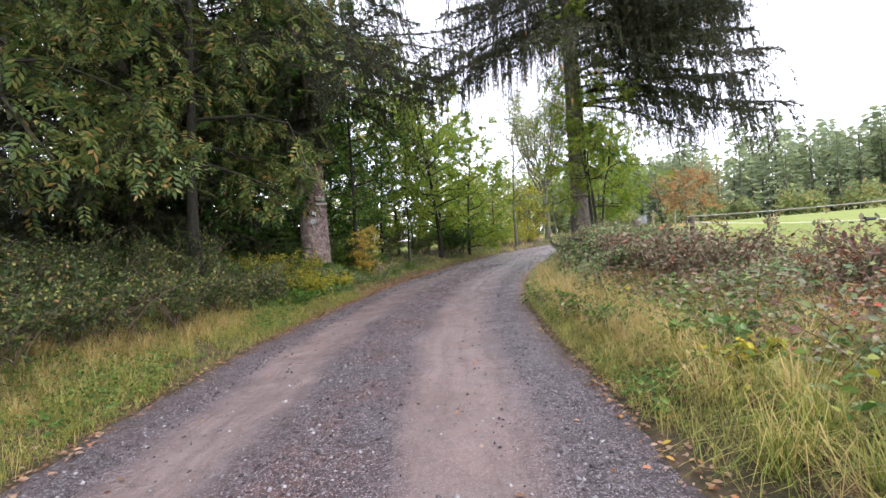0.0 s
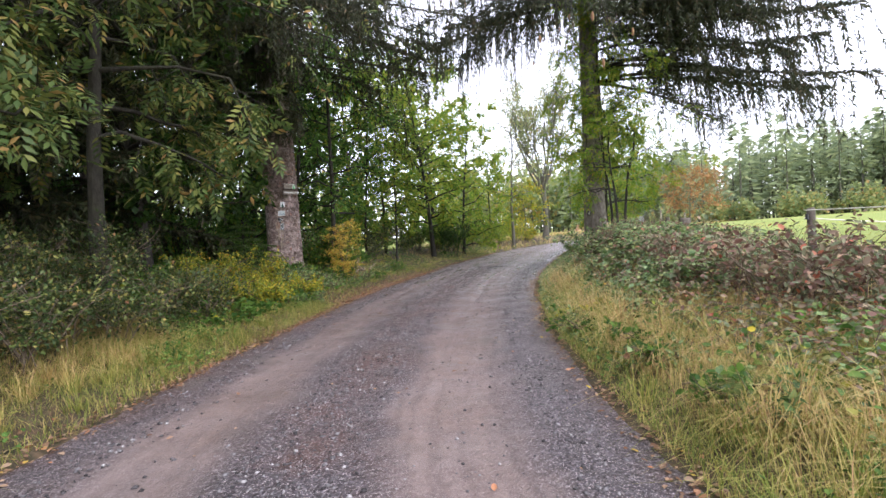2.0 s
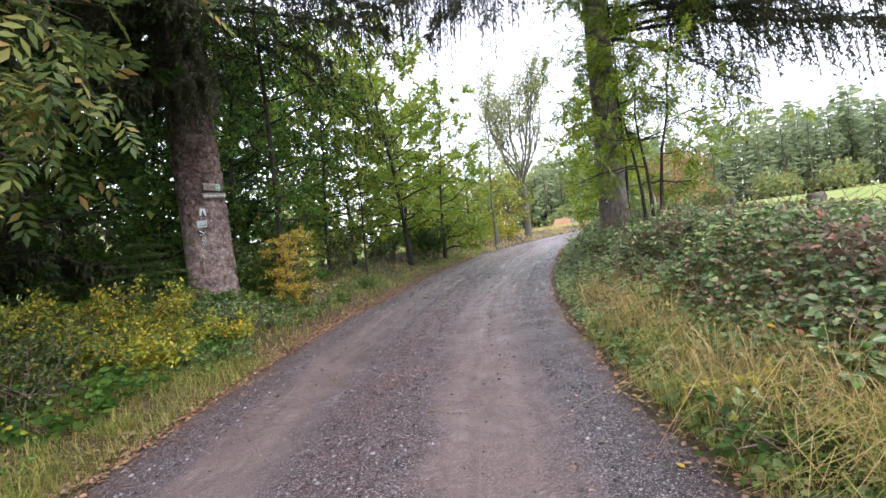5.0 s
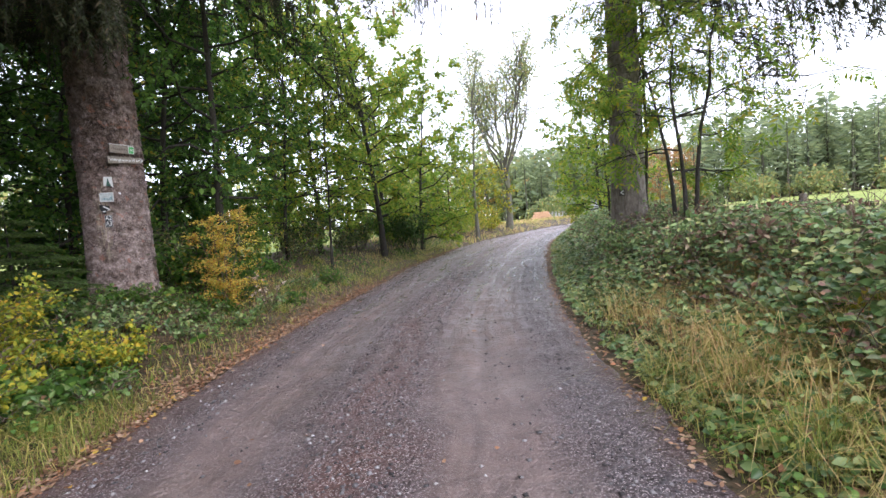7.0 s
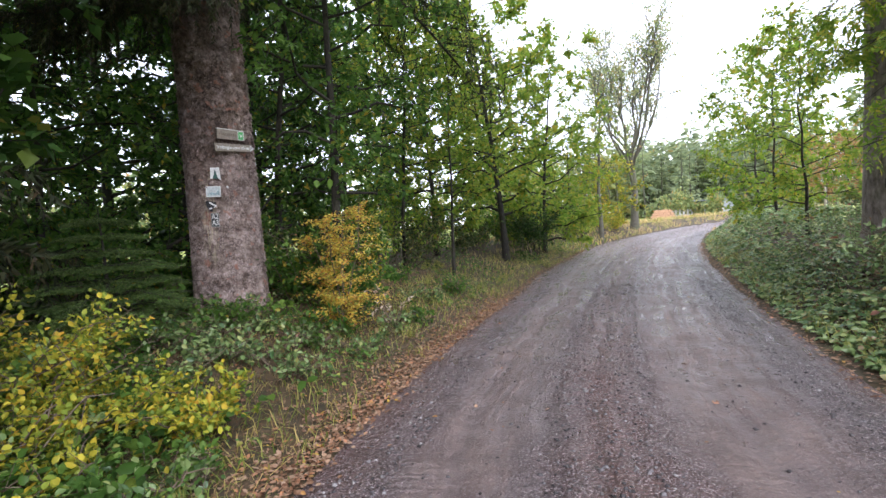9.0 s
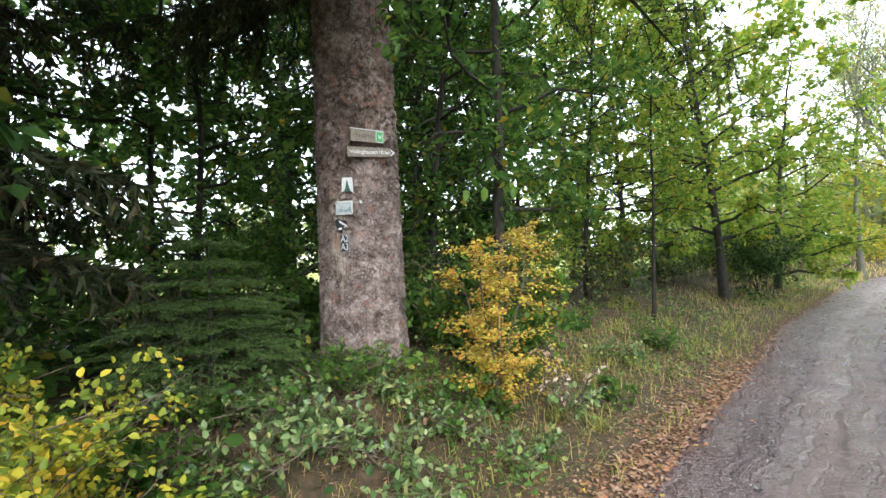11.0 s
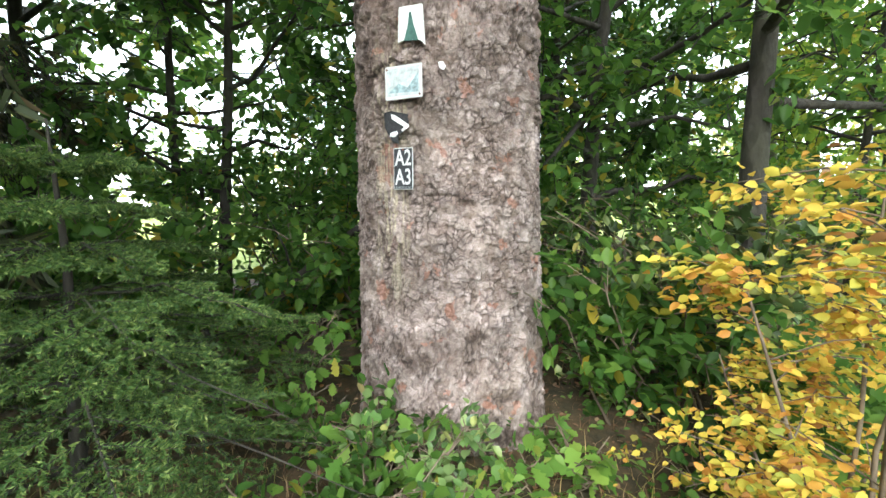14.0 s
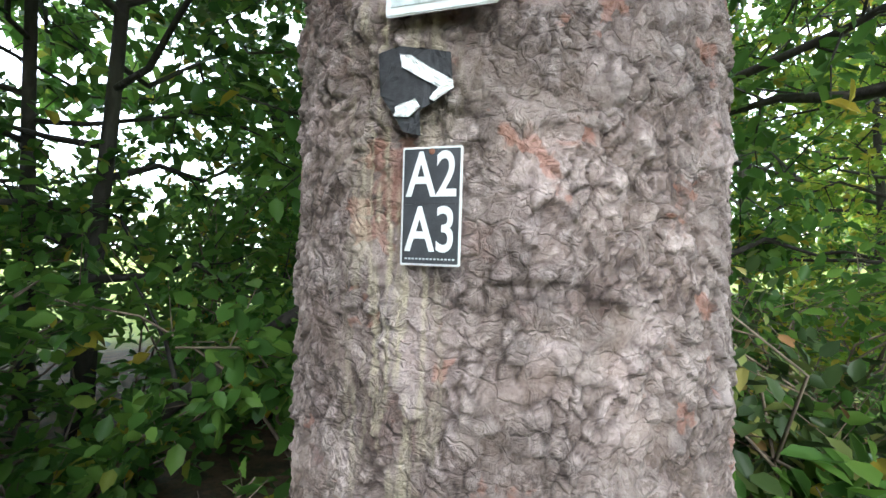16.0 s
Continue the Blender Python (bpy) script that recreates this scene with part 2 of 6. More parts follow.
def sign_bark_mat():
    """Old spruce bark: grey-brown scales, pinkish where flakes fell, pale lichen, resin runs."""
    m, nt, bsdf, out = mat_base("old_spruce_bark")
    tc = nt.nodes.new("ShaderNodeTexCoord")
    obj = tc.outputs["Object"]
    warp = nt.nodes.new("ShaderNodeTexNoise")
    warp.inputs["Scale"].default_value, warp.inputs["Detail"].default_value = 18, 2
    nt.links.new(obj, warp.inputs["Vector"])
    def vmath(op, a, b):
        v = nt.nodes.new("ShaderNodeVectorMath")
        v.operation = op
        for sock, val in ((v.inputs[0], a), (v.inputs[1], b)):
            if isinstance(val, tuple):
                sock.default_value = val
            else:
                nt.links.new(val, sock)
        return v.outputs[0]
    vec = vmath("ADD", obj, vmath("MULTIPLY", vmath("SUBTRACT", warp.outputs["Color"], (0.5, 0.5, 0.5)), (0.07, 0.07, 0.055)))
    vec = vmath("MULTIPLY", vec, (1.0, 1.0, 1.1))
    part_noise = noise_tex(nt, 14, 4, 0.6, obj)
    def scales(size):
        """Bark scales: a number for each, a tilted height, and the cracks between."""
        v, e = voro(nt, size, "F1", vec), voro(nt, size, "DISTANCE_TO_EDGE", vec)
        sep = nt.nodes.new("ShaderNodeSeparateColor")
        nt.links.new(v.outputs["Color"], sep.inputs[0])
        rel = nt.nodes.new("ShaderNodeSeparateXYZ")
        nt.links.new(vmath("SUBTRACT", vmath("MULTIPLY", vec, (size, size, size)), vmath("MULTIPLY", v.outputs["Position"], (size, size, size))), rel.inputs[0])
        tilt = maths(nt, "MULTIPLY", rel.outputs[2], maths(nt, "SUBTRACT", sep.outputs[1], 0.75))
        crack = ramp(nt, maths(nt, "ADD", e.outputs["Distance"], maths(nt, "MULTIPLY", maths(nt, "SUBTRACT", part_noise, 0.47), 0.42)), [(0.0, (0, 0, 0)), (0.09, (1, 1, 1))])
        return sep.outputs[0], maths(nt, "ADD", maths(nt, "MULTIPLY", sep.outputs[2], 0.5), tilt), crack
    r1, h1, k1 = scales(23)
    r2, h2, k2 = scales(62)
    n = noise_tex(nt, 90, 6, 0.75, obj)
    col = ramp(nt, r1, [(0.0, (0.15, 0.112, 0.094)), (0.35, (0.29, 0.235, 0.208)), (0.75, (0.42, 0.36, 0.33)), (1.0, (0.56, 0.50, 0.475))])
    col = mixc(nt, 0.4, col, ramp(nt, r2, [(0.0, (0.12, 0.088, 0.07)), (0.5, (0.32, 0.265, 0.235)), (1.0, (0.55, 0.49, 0.465))]))
    col = mixc(nt, 0.4, col, ramp(nt, n, [(0.38, (0.06, 0.044, 0.035)), (0.5, (0.25, 0.205, 0.18)), (0.62, (0.50, 0.45, 0.42))]))
    pink = ramp(nt, noise_tex(nt, 6.5, 5, 0.65, obj), [(0.56, (0, 0, 0)), (0.63, (1, 1, 1))])
    col = mixc(nt, maths(nt, "MULTIPLY", maths(nt, "MULTIPLY", pink, r2), 0.8), col, (0.36, 0.17, 0.13))
    lich = ramp(nt, noise_tex(nt, 12, 6, 0.75, vec), [(0.56, (0, 0, 0)), (0.62, (1, 1, 1))])
    col = mixc(nt, maths(nt, "MULTIPLY", lich, 0.5), col, (0.46, 0.45, 0.455))
    green = ramp(nt, noise_tex(nt, 2.1, 5, 0.6, obj), [(0.50, (0, 0, 0)), (0.64, (1, 1, 1))])
    col = mixc(nt, maths(nt, "MULTIPLY", green, 0.35), col, (0.17, 0.165, 0.09))
    n3 = noise_tex(nt, 34, 7, 0.78, vec)
    col = mixc(nt, 0.7, col, ramp(nt, n3, [(0.40, (0.38, 0.35, 0.33)), (0.5, (0.95, 0.95, 0.95)), (0.60, (1.0, 1.0, 1.0))]), "MULTIPLY")
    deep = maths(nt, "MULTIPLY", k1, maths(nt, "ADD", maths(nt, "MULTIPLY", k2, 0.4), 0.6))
    # Dark bark in the cracks, deepened with painted crevice shade
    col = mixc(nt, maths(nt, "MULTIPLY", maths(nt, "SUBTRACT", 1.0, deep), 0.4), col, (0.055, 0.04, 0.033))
    def field(name):
        a = nt.nodes.new("ShaderNodeAttribute")
        a.attribute_name = name
        return a.outputs["Fac"]
    col = mixc(nt, 0.6, col, ramp(nt, field("flake"), [(0.1, (0.15, 0.11, 0.092)), (0.4, (0.31, 0.255, 0.235)), (0.7, (0.46, 0.40, 0.385)), (0.95, (0.60, 0.545, 0.54))]))
    # Browner plates higher up, with the boughs' shade there mixed into the colour
    col = mixc(nt, maths(nt, "MULTIPLY", field("plate_shade"), 0.6), col, (0.16, 0.105, 0.08))
    # Crack colour: dark bark that also carries the shade between scales
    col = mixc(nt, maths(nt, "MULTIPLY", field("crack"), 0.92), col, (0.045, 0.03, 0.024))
    coarse = noise_tex(nt, 5.0, 5, 0.65, vec)
    col = mixc(nt, 1.0, col, ramp(nt, coarse, [(0.36, (0.55, 0.50, 0.48)), (0.48, (1, 1, 1)), (0.62, (1.2, 1.2, 1.24))]), "MULTIPLY")
    flake = ramp(nt, noise_tex(nt, 8.5, 3, 0.5, vec), [(0.63, (0, 0, 0)), (0.66, (1, 1, 1))])
    col = mixc(nt, maths(nt, "MULTIPLY", flake, 0.55), col, (0.34, 0.16, 0.11))
    col = mixc(nt, 1.0, col, (1.38, 1.29, 1.25), "MULTIPLY")
    mp = nt.nodes.new("ShaderNodeMapping")
    mp.inputs["Scale"].default_value = (1, 1, 0.06)
    nt.links.new(obj, mp.inputs[0])
    res = ramp(nt, noise_tex(nt, 90, 3, 0.5, mp.outputs[0]), [(0.40, (0.3, 0.3, 0.3)), (0.58, (1, 1, 1))])
    col = mixc(nt, maths(nt, "MULTIPLY", maths(nt, "MULTIPLY", res, field("resin")), 0.9), col, (0.66, 0.57, 0.40))
    nt.links.new(col, bsdf.inputs["Base Color"])
    bsdf.inputs["Roughness"].default_value = 0.8
    hgt = maths(nt, "ADD", maths(nt, "ADD", maths(nt, "MULTIPLY", h1, 1.0), maths(nt, "MULTIPLY", deep, 0.3)), maths(nt, "ADD", maths(nt, "MULTIPLY", h2, 0.35), maths(nt, "ADD", maths(nt, "MULTIPLY", n, 0.5), maths(nt, "MULTIPLY", n3, 0.6))))
    area = ramp(nt, noise_tex(nt, 3.2, 4, 0.6, obj), [(0.40, (0.45, 0.45, 0.45)), (0.60, (1.35, 1.35, 1.35))])
    hgt = maths(nt, "ADD", maths(nt, "MULTIPLY", hgt, area), maths(nt, "MULTIPLY", coarse, 1.5))
    bump(nt, bsdf, hgt, 1.0, 0.032)
    return m


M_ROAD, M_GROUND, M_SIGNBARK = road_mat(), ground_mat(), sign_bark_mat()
M_BARK_SPRUCE = bark_mat("spruce_bark", (0.075, 0.058, 0.045), (0.33, 0.285, 0.25), 16, 0.2)
M_BARK_GREY = bark_mat("smooth_grey_bark", (0.06, 0.055, 0.042), (0.16, 0.15, 0.12), 14, 0.5)
M_BARK_DARK = bark_mat("dark_bark", (0.014, 0.012, 0.009), (0.045, 0.038, 0.03), 20, 0.12)
M_TWIG = plain_mat("dry_twig", (0.15, 0.115, 0.08), 0.9, 0.4, 20)
M_WOOD = plain_mat("weathered_wood", (0.13, 0.108, 0.088), 0.85, 0.3, 30)
M_STRAW_WOOD = plain_mat("pale_post_wood", (0.33, 0.29, 0.23), 0.85, 0.3, 20)
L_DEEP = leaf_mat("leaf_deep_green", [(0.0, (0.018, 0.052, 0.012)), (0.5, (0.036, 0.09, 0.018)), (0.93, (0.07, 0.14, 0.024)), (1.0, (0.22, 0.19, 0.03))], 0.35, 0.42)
L_BEECH = leaf_mat("leaf_hornbeam_green", [(0.0, (0.045, 0.115, 0.025)), (0.5, (0.10, 0.215, 0.04)), (0.93, (0.19, 0.33, 0.06)), (1.0, (0.44, 0.34, 0.04))], 0.6, 0.4)
L_ASH = leaf_mat("leaf_ash_green", [(0.0, (0.06, 0.11, 0.035)), (0.5, (0.13, 0.19, 0.055)), (0.85, (0.25, 0.27, 0.07)), (1.0, (0.36, 0.22, 0.08))], 0.4, 0.45, 0.4)
L_LIGHT = leaf_mat("leaf_light_green", [(0.0, (0.13, 0.24, 0.03)), (0.5, (0.23, 0.36, 0.045)), (0.8, (0.37, 0.45, 0.06)), (1.0, (0.50, 0.40, 0.05))], 0.6, 0.5)
L_YELLOW = leaf_mat("leaf_yellow", [(0.0, (0.12, 0.20, 0.03)), (0.45, (0.33, 0.38, 0.045)), (0.85, (0.62, 0.52, 0.05)), (1.0, (0.55, 0.32, 0.035))], 0.35, 0.5)
L_GOLD = leaf_mat("leaf_golden_orange", [(0.0, (0.34, 0.42, 0.09)), (0.3, (0.72, 0.62, 0.10)), (0.65, (0.78, 0.54, 0.09)), (0.9, (0.62, 0.29, 0.06)), (1.0, (0.34, 0.17, 0.07))], 0.4, 0.5)
L_BRAMBLE = leaf_mat("leaf_bramble", [(0.0, (0.06, 0.13, 0.045)), (0.35, (0.15, 0.25, 0.08)), (0.75, (0.30, 0.40, 0.15)), (0.90, (0.40, 0.42, 0.14)), (0.98, (0.24, 0.15, 0.08)), (1.0, (0.30, 0.12, 0.07))], 0.3, 0.33, 0.3, 0.5)
L_BRAMBLE_DRY = leaf_mat("leaf_bramble_dry", [(0.0, (0.12, 0.16, 0.08)), (0.3, (0.25, 0.26, 0.15)), (0.55, (0.24, 0.14, 0.11)), (0.78, (0.17, 0.085, 0.065)), (0.93, (0.46, 0.37, 0.23)), (1.0, (0.48, 0.12, 0.07))], 0.2, 0.55)
L_BLACKTHORN = leaf_mat("leaf_hedge", [(0.0, (0.022, 0.045, 0.016)), (0.55, (0.06, 0.10, 0.03)), (0.85, (0.18, 0.22, 0.06)), (0.96, (0.36, 0.30, 0.09)), (1.0, (0.26, 0.12, 0.06))], 0.25, 0.42, 0.4)
L_BROWN = leaf_mat("fallen_leaves", [(0.0, (0.15, 0.075, 0.045)), (0.4, (0.27, 0.155, 0.095)), (0.75, (0.40, 0.28, 0.19)), (0.95, (0.46, 0.20, 0.10)), (1.0, (0.50, 0.36, 0.06))], 0.1, 0.65, 0.1)
L_NEEDLE = leaf_mat("spruce_needles", [(0.0, (0.022, 0.034, 0.014)), (0.5, (0.042, 0.056, 0.024)), (0.85, (0.075, 0.078, 0.036)), (1.0, (0.13, 0.09, 0.05))], 0.12, 0.5)
L_NEEDLE_YOUNG = leaf_mat("young_spruce_needles", [(0.0, (0.034, 0.08, 0.022)), (0.6, (0.09, 0.16, 0.042)), (0.9, (0.17, 0.24, 0.06)), (1.0, (0.28, 0.34, 0.10))], 0.25, 0.5)
# Far woods' leaf colours are paled to paint in the distance haze
L_FARCON = leaf_mat("haze_paled_needles", [(0.0, (0.22, 0.28, 0.18)), (0.5, (0.32, 0.39, 0.22)), (1.0, (0.44, 0.49, 0.25))], 0.45, 0.7)
L_FARMIX = leaf_mat("haze_paled_leaves", [(0.0, (0.20, 0.27, 0.13)), (0.5, (0.33, 0.40, 0.16)), (0.85, (0.46, 0.45, 0.17)), (1.0, (0.52, 0.33, 0.13))], 0.45, 0.7)
L_RUST = leaf_mat("rust_orange_leaves", [(0.0, (0.34, 0.17, 0.07)), (0.6, (0.48, 0.26, 0.11)), (1.0, (0.42, 0.32, 0.12))], 0.3, 0.6)
L_GRASS = leaf_mat("grass_green", [(0.0, (0.13, 0.20, 0.04)), (0.40, (0.28, 0.34, 0.07)), (0.7, (0.50, 0.47, 0.13)), (1.0, (0.66, 0.50, 0.20))], 0.45, 0.5, 0.35)
L_STRAW = leaf_mat("grass_straw", [(0.0, (0.44, 0.40, 0.12)), (0.4, (0.70, 0.54, 0.22)), (0.75, (0.76, 0.55, 0.27)), (1.0, (0.46, 0.25, 0.13))], 0.45, 0.6, 0.3)
L_THATCH = leaf_mat("matted_dry_grass", [(0.0, (0.10, 0.06, 0.035)), (0.4, (0.22, 0.13, 0.075)), (0.75, (0.38, 0.26, 0.14)), (1.0, (0.28, 0.28, 0.08))], 0.2, 0.7, 0.3)
L_OAK = leaf_mat("leaf_oak_green", [(0.0, (0.10, 0.22, 0.04)), (0.6, (0.19, 0.34, 0.06)), (0.92, (0.30, 0.43, 0.08)), (1.0, (0.48, 0.42, 0.08))], 0.45, 0.45)
L_PALE = leaf_mat("pale_withered_leaves", [(0.0, (0.40, 0.28, 0.19)), (0.6, (0.62, 0.50, 0.40)), (1.0, (0.72, 0.62, 0.52))], 0.2, 0.6)
L_WEED = leaf_mat("leaf_verge_weed", [(0.0, (0.045, 0.11, 0.02)), (0.5, (0.11, 0.22, 0.045)), (0.9, (0.22, 0.35, 0.08)), (1.0, (0.42, 0.38, 0.09))], 0.35, 0.45)
M_STONE = leaf_mat("gravel_stones", [(0.0, (0.035, 0.032, 0.036)), (0.5, (0.115, 0.106, 0.112)), (0.88, (0.24, 0.225, 0.23)), (1.0, (0.42, 0.40, 0.39))], 0.0, 0.8, 0.1)


# ---------- mesh helpers ----------
def mesh_np(name, V, F):
    """A mesh from arrays: V (n, 3), F (m, 3 or 4)."""
    V, F = np.asarray(V, np.float32), np.asarray(F, np.int32)
    me = bpy.data.meshes.new(name)
    me.vertices.add(len(V))
    me.vertices.foreach_set("co", V.ravel())
    k = F.shape[1]
    me.loops.add(F.size)
    me.loops.foreach_set("vertex_index", F.ravel())
    me.polygons.add(len(F))
    me.polygons.foreach_set("loop_start", np.arange(0, F.size, k, dtype=np.int32))
    me.update(calc_edges=True)
    return me


def part_np(name, V, F, mat, parent=None, label="", smooth=False):
    me = mesh_np(name, V, F)
    me.materials.append(mat)
    if smooth:
        me.polygons.foreach_set("use_smooth", np.ones(len(me.polygons), bool))
    ob = new(name, me)
    if parent is not None:
        ob.parent = parent
    if label:
        tagged(ob, label)
    return ob


def part(name, bm, mat, parent=None, label=""):
    me = bpy.data.meshes.new(name)
    bm.to_mesh(me)
    bm.free()
    me.materials.append(mat)
    ob = new(name, me)
    if parent is not None:
        ob.parent = parent
    if label:
        tagged(ob, label)
    return ob


def thing(name, at, label, category, group="", kind="", turn=0.0):
    ob = new(name)
    ob.empty_display_size = 0.2
    ob.matrix_world = pose(*at, 0, 0, turn)
    return tagged(ob, label, category, group, kind)


def unit(a):
    return a / np.maximum(np.linalg.norm(a, axis=-1, keepdims=True), 1e-9)


def join_np(items):
    V, F, off = [], [], 0
    for v, f in items:
        V.append(v)
        F.append(f + off)
        off += len(v)
    return np.concatenate(V), np.concatenate(F)


def tubes(P, R, sides=5):
    """Tapered tubes along polylines. P (m, k, 3), R (m, k)."""
    P, R = np.asarray(P, float), np.asarray(R, float)
    m, k, _ = P.shape
    T = np.zeros_like(P)
    T[:, 1:-1] = P[:, 2:] - P[:, :-2]
    T[:, 0], T[:, -1] = P[:, 1] - P[:, 0], P[:, -1] - P[:, -2]
    T = unit(T)
    ref = np.where(np.abs(T[..., 2:3]) > 0.9, np.array([1.0, 0, 0]), np.array([0, 0, 1.0]))
    A = unit(np.cross(T, ref))
    B = np.cross(T, A)
    th = np.linspace(0, 2 * np.pi, sides, endpoint=False)
    V = P[:, :, None] + R[:, :, None, None] * (np.cos(th)[:, None] * A[:, :, None] + np.sin(th)[:, None] * B[:, :, None])
    i = np.arange(m)[:, None, None] * k * sides
    j = np.arange(k - 1)[None, :, None] * sides
    s = np.arange(sides)[None, None, :]
    s2 = (s + 1) % sides
    F = np.stack([i + j + s, i + j + s2, i + j + sides + s2, i + j + sides + s], -1).reshape(-1, 4)
    return V.reshape(-1, 3), F


def leaves(P, A, N, L, width=0.6, fold=0.12, droop=0.1):
    """Pointed oval leaves, folded on the midrib: P base, A axis, N up side, L lengths."""
    A = unit(A)
    B = unit(np.cross(N, A))
    N = np.cross(A, B)
    L = np.asarray(L)[:, None]
    w = width * L * 0.5
    V = np.stack([P, P + A * L * 0.28 + B * w * 0.85 + N * L * fold, P + A * L * 0.66 + B * w * 0.8 + N * L * (fold - droop * 0.5),
                  P + A * L - N * L * droop,
                  P + A * L * 0.66 - B * w * 0.8 + N * L * (fold - droop * 0.5), P + A * L * 0.28 - B * w * 0.85 + N * L * fold], 1)
    n = len(P)
    o = np.arange(n)[:, None] * 6
    F = np.concatenate([o + np.array([0, 1, 2, 3]), o + np.array([0, 3, 4, 5])], 0)
    return V.reshape(-1, 3), F


def kites(P, A, N, L, width=0.6, fold=0.12):
    """Small cheap leaves of two triangles."""
    A = unit(A)
    B = unit(np.cross(N, A))
    N = np.cross(A, B)
    L = np.asarray(L)[:, None]
    w = width * L * 0.5
    V = np.stack([P, P + A * L * 0.45 + B * w + N * L * fold, P + A * L, P + A * L * 0.45 - B * w + N * L * fold], 1)
    o = np.arange(len(P))[:, None] * 4
    F = np.concatenate([o + np.array([0, 1, 2]), o + np.array([0, 2, 3])], 0)
    return V.reshape(-1, 3), F


def pinnate(P, A, N, L, width=0.36, pairs=4):
    """Feathered leaves: pairs of leaflets along a stalk and one at its end."""
    A = unit(A)
    B = unit(np.cross(N, A))
    N = np.cross(A, B)
    L = np.asarray(L)
    items = []
    for k in range(pairs):
        f = 0.28 + 0.60 * k / (pairs - 1)
        base = P + A * (L * f)[:, None] - N * (L * 0.22 * f * f)[:, None]
        ln = L * (0.40 - 0.10 * abs(k - 1.2) / pairs)
        for side in (1, -1):
            items.append(kites(base, A * 0.62 + B * side * 0.8 - N * 0.22, N + B * side * 0.25, ln, width, 0.06))
    items.append(kites(P + A * (L * 0.92)[:, None] - N * (L * 0.19)[:, None], A - N * 0.35, N, L * 0.40, width, 0.06))
    return join_np(items)


LOBES = np.array([(0, 0.02), (0.14, 0.09), (0.26, 0.21), (0.34, 0.14), (0.47, 0.31), (0.56, 0.19), (0.70, 0.33), (0.80, 0.20), (0.92, 0.17), (1.0, 0.0)])


def lobed(P, A, N, L, width=1.0):
    """Oak leaves with rounded lobes."""
    A = unit(A)
    B = unit(np.cross(N, A))
    N = np.cross(A, B)
    n, k = len(P), len(LOBES)
    L = np.asarray(L)[:, None, None]
    u, w = LOBES[:, 0][None, :, None], LOBES[:, 1][None, :, None] * width
    mid = P[:, None] + L * (A[:, None] * u - N[:, None] * 0.14 * u * u)
    V = np.concatenate([mid, mid + L * (B[:, None] * w + N[:, None] * 0.25 * w), mid + L * (-B[:, None] * w + N[:, None] * 0.25 * w)], 1)
    i = np.arange(k - 1)
    f = np.concatenate([np.stack([i, i + k, i + k + 1, i + 1], -1), np.stack([i, i + 1, i + 2 * k + 1, i + 2 * k], -1)])
    return V.reshape(-1, 3), (np.arange(n)[:, None, None] * 3 * k + f).reshape(-1, 4)


def needles(P0, P1, per, length, width, rng, ahead=1.2):
    """Needles round twigs that run from P0 to P1."""
    m = len(P0)
    t = rng.random((m, per, 1))
    ax = unit(P1 - P0)[:, None]
    P = P0[:, None] + (P1 - P0)[:, None] * t
    rad = rng.normal(size=(m, per, 3))
    rad = unit(rad - ax * (rad * ax).sum(-1, keepdims=True))
    D = unit(ax * ahead + rad)
    S = unit(np.cross(D, rng.normal(size=(m, per, 3))))
    ln = length * (0.7 + 0.6 * rng.random((m, per, 1)))
    V = np.stack([P - S * width * 0.5, P + S * width * 0.5, P + D * ln], 2).reshape(-1, 3)
    return V, np.arange(len(V)).reshape(-1, 3)


def sstep(x):
    x = np.clip(x, 0, 1)
    return x * x * (3 - 2 * x)


# ---------- the lie of the land ----------
EDGE_Y = np.array([-40, -5, 3, 6, 9, 12, 14, 16, 19, 22, 26, 31, 35, 40, 49, 64, 80, 120, 200.0])
EDGE_L = np.array([-2.2, -2.7, -2.85, -2.9, -2.6, -2.2, -1.85, -1.35, -0.5, 0.2, 1.65, 3.3, 5.2, 8.2, 14.0, 25.5, 40, 82, 160.0])
EDGE_R = np.array([1.6, 1.2, 1.05, 1.08, 1.28, 1.75, 2.2, 2.75, 3.75, 4.75, 6.2, 8.3, 10.2, 12.8, 18.5, 29.5, 44, 86, 164.0])


def smooth_edge(table):
    yy = np.linspace(-40, 200, 2401)
    xx = np.interp(yy, EDGE_Y, table)
    ker = np.hanning(31)
    pad = np.concatenate([np.full(15, xx[0]), xx, np.full(15, xx[-1])])
    return yy, np.convolve(pad, ker / ker.sum(), "valid")


YY, XL = smooth_edge(EDGE_L)
_, XR = smooth_edge(EDGE_R)


def edge_l(y):
    return np.interp(y, YY, XL)


def edge_r(y):
    return np.interp(y, YY, XR)


def wave(x, y, s, seed=0):
    a, b = x * s + seed * 1.7, y * s - seed * 2.3
    return (np.sin(a * 1.3 + np.sin(b * 0.9)) + np.sin(b * 1.7 + 1.3 * np.sin(a * 0.7 + 2)) + 0.5 * np.sin(2.9 * a + 1.7 * b)) / 2.5


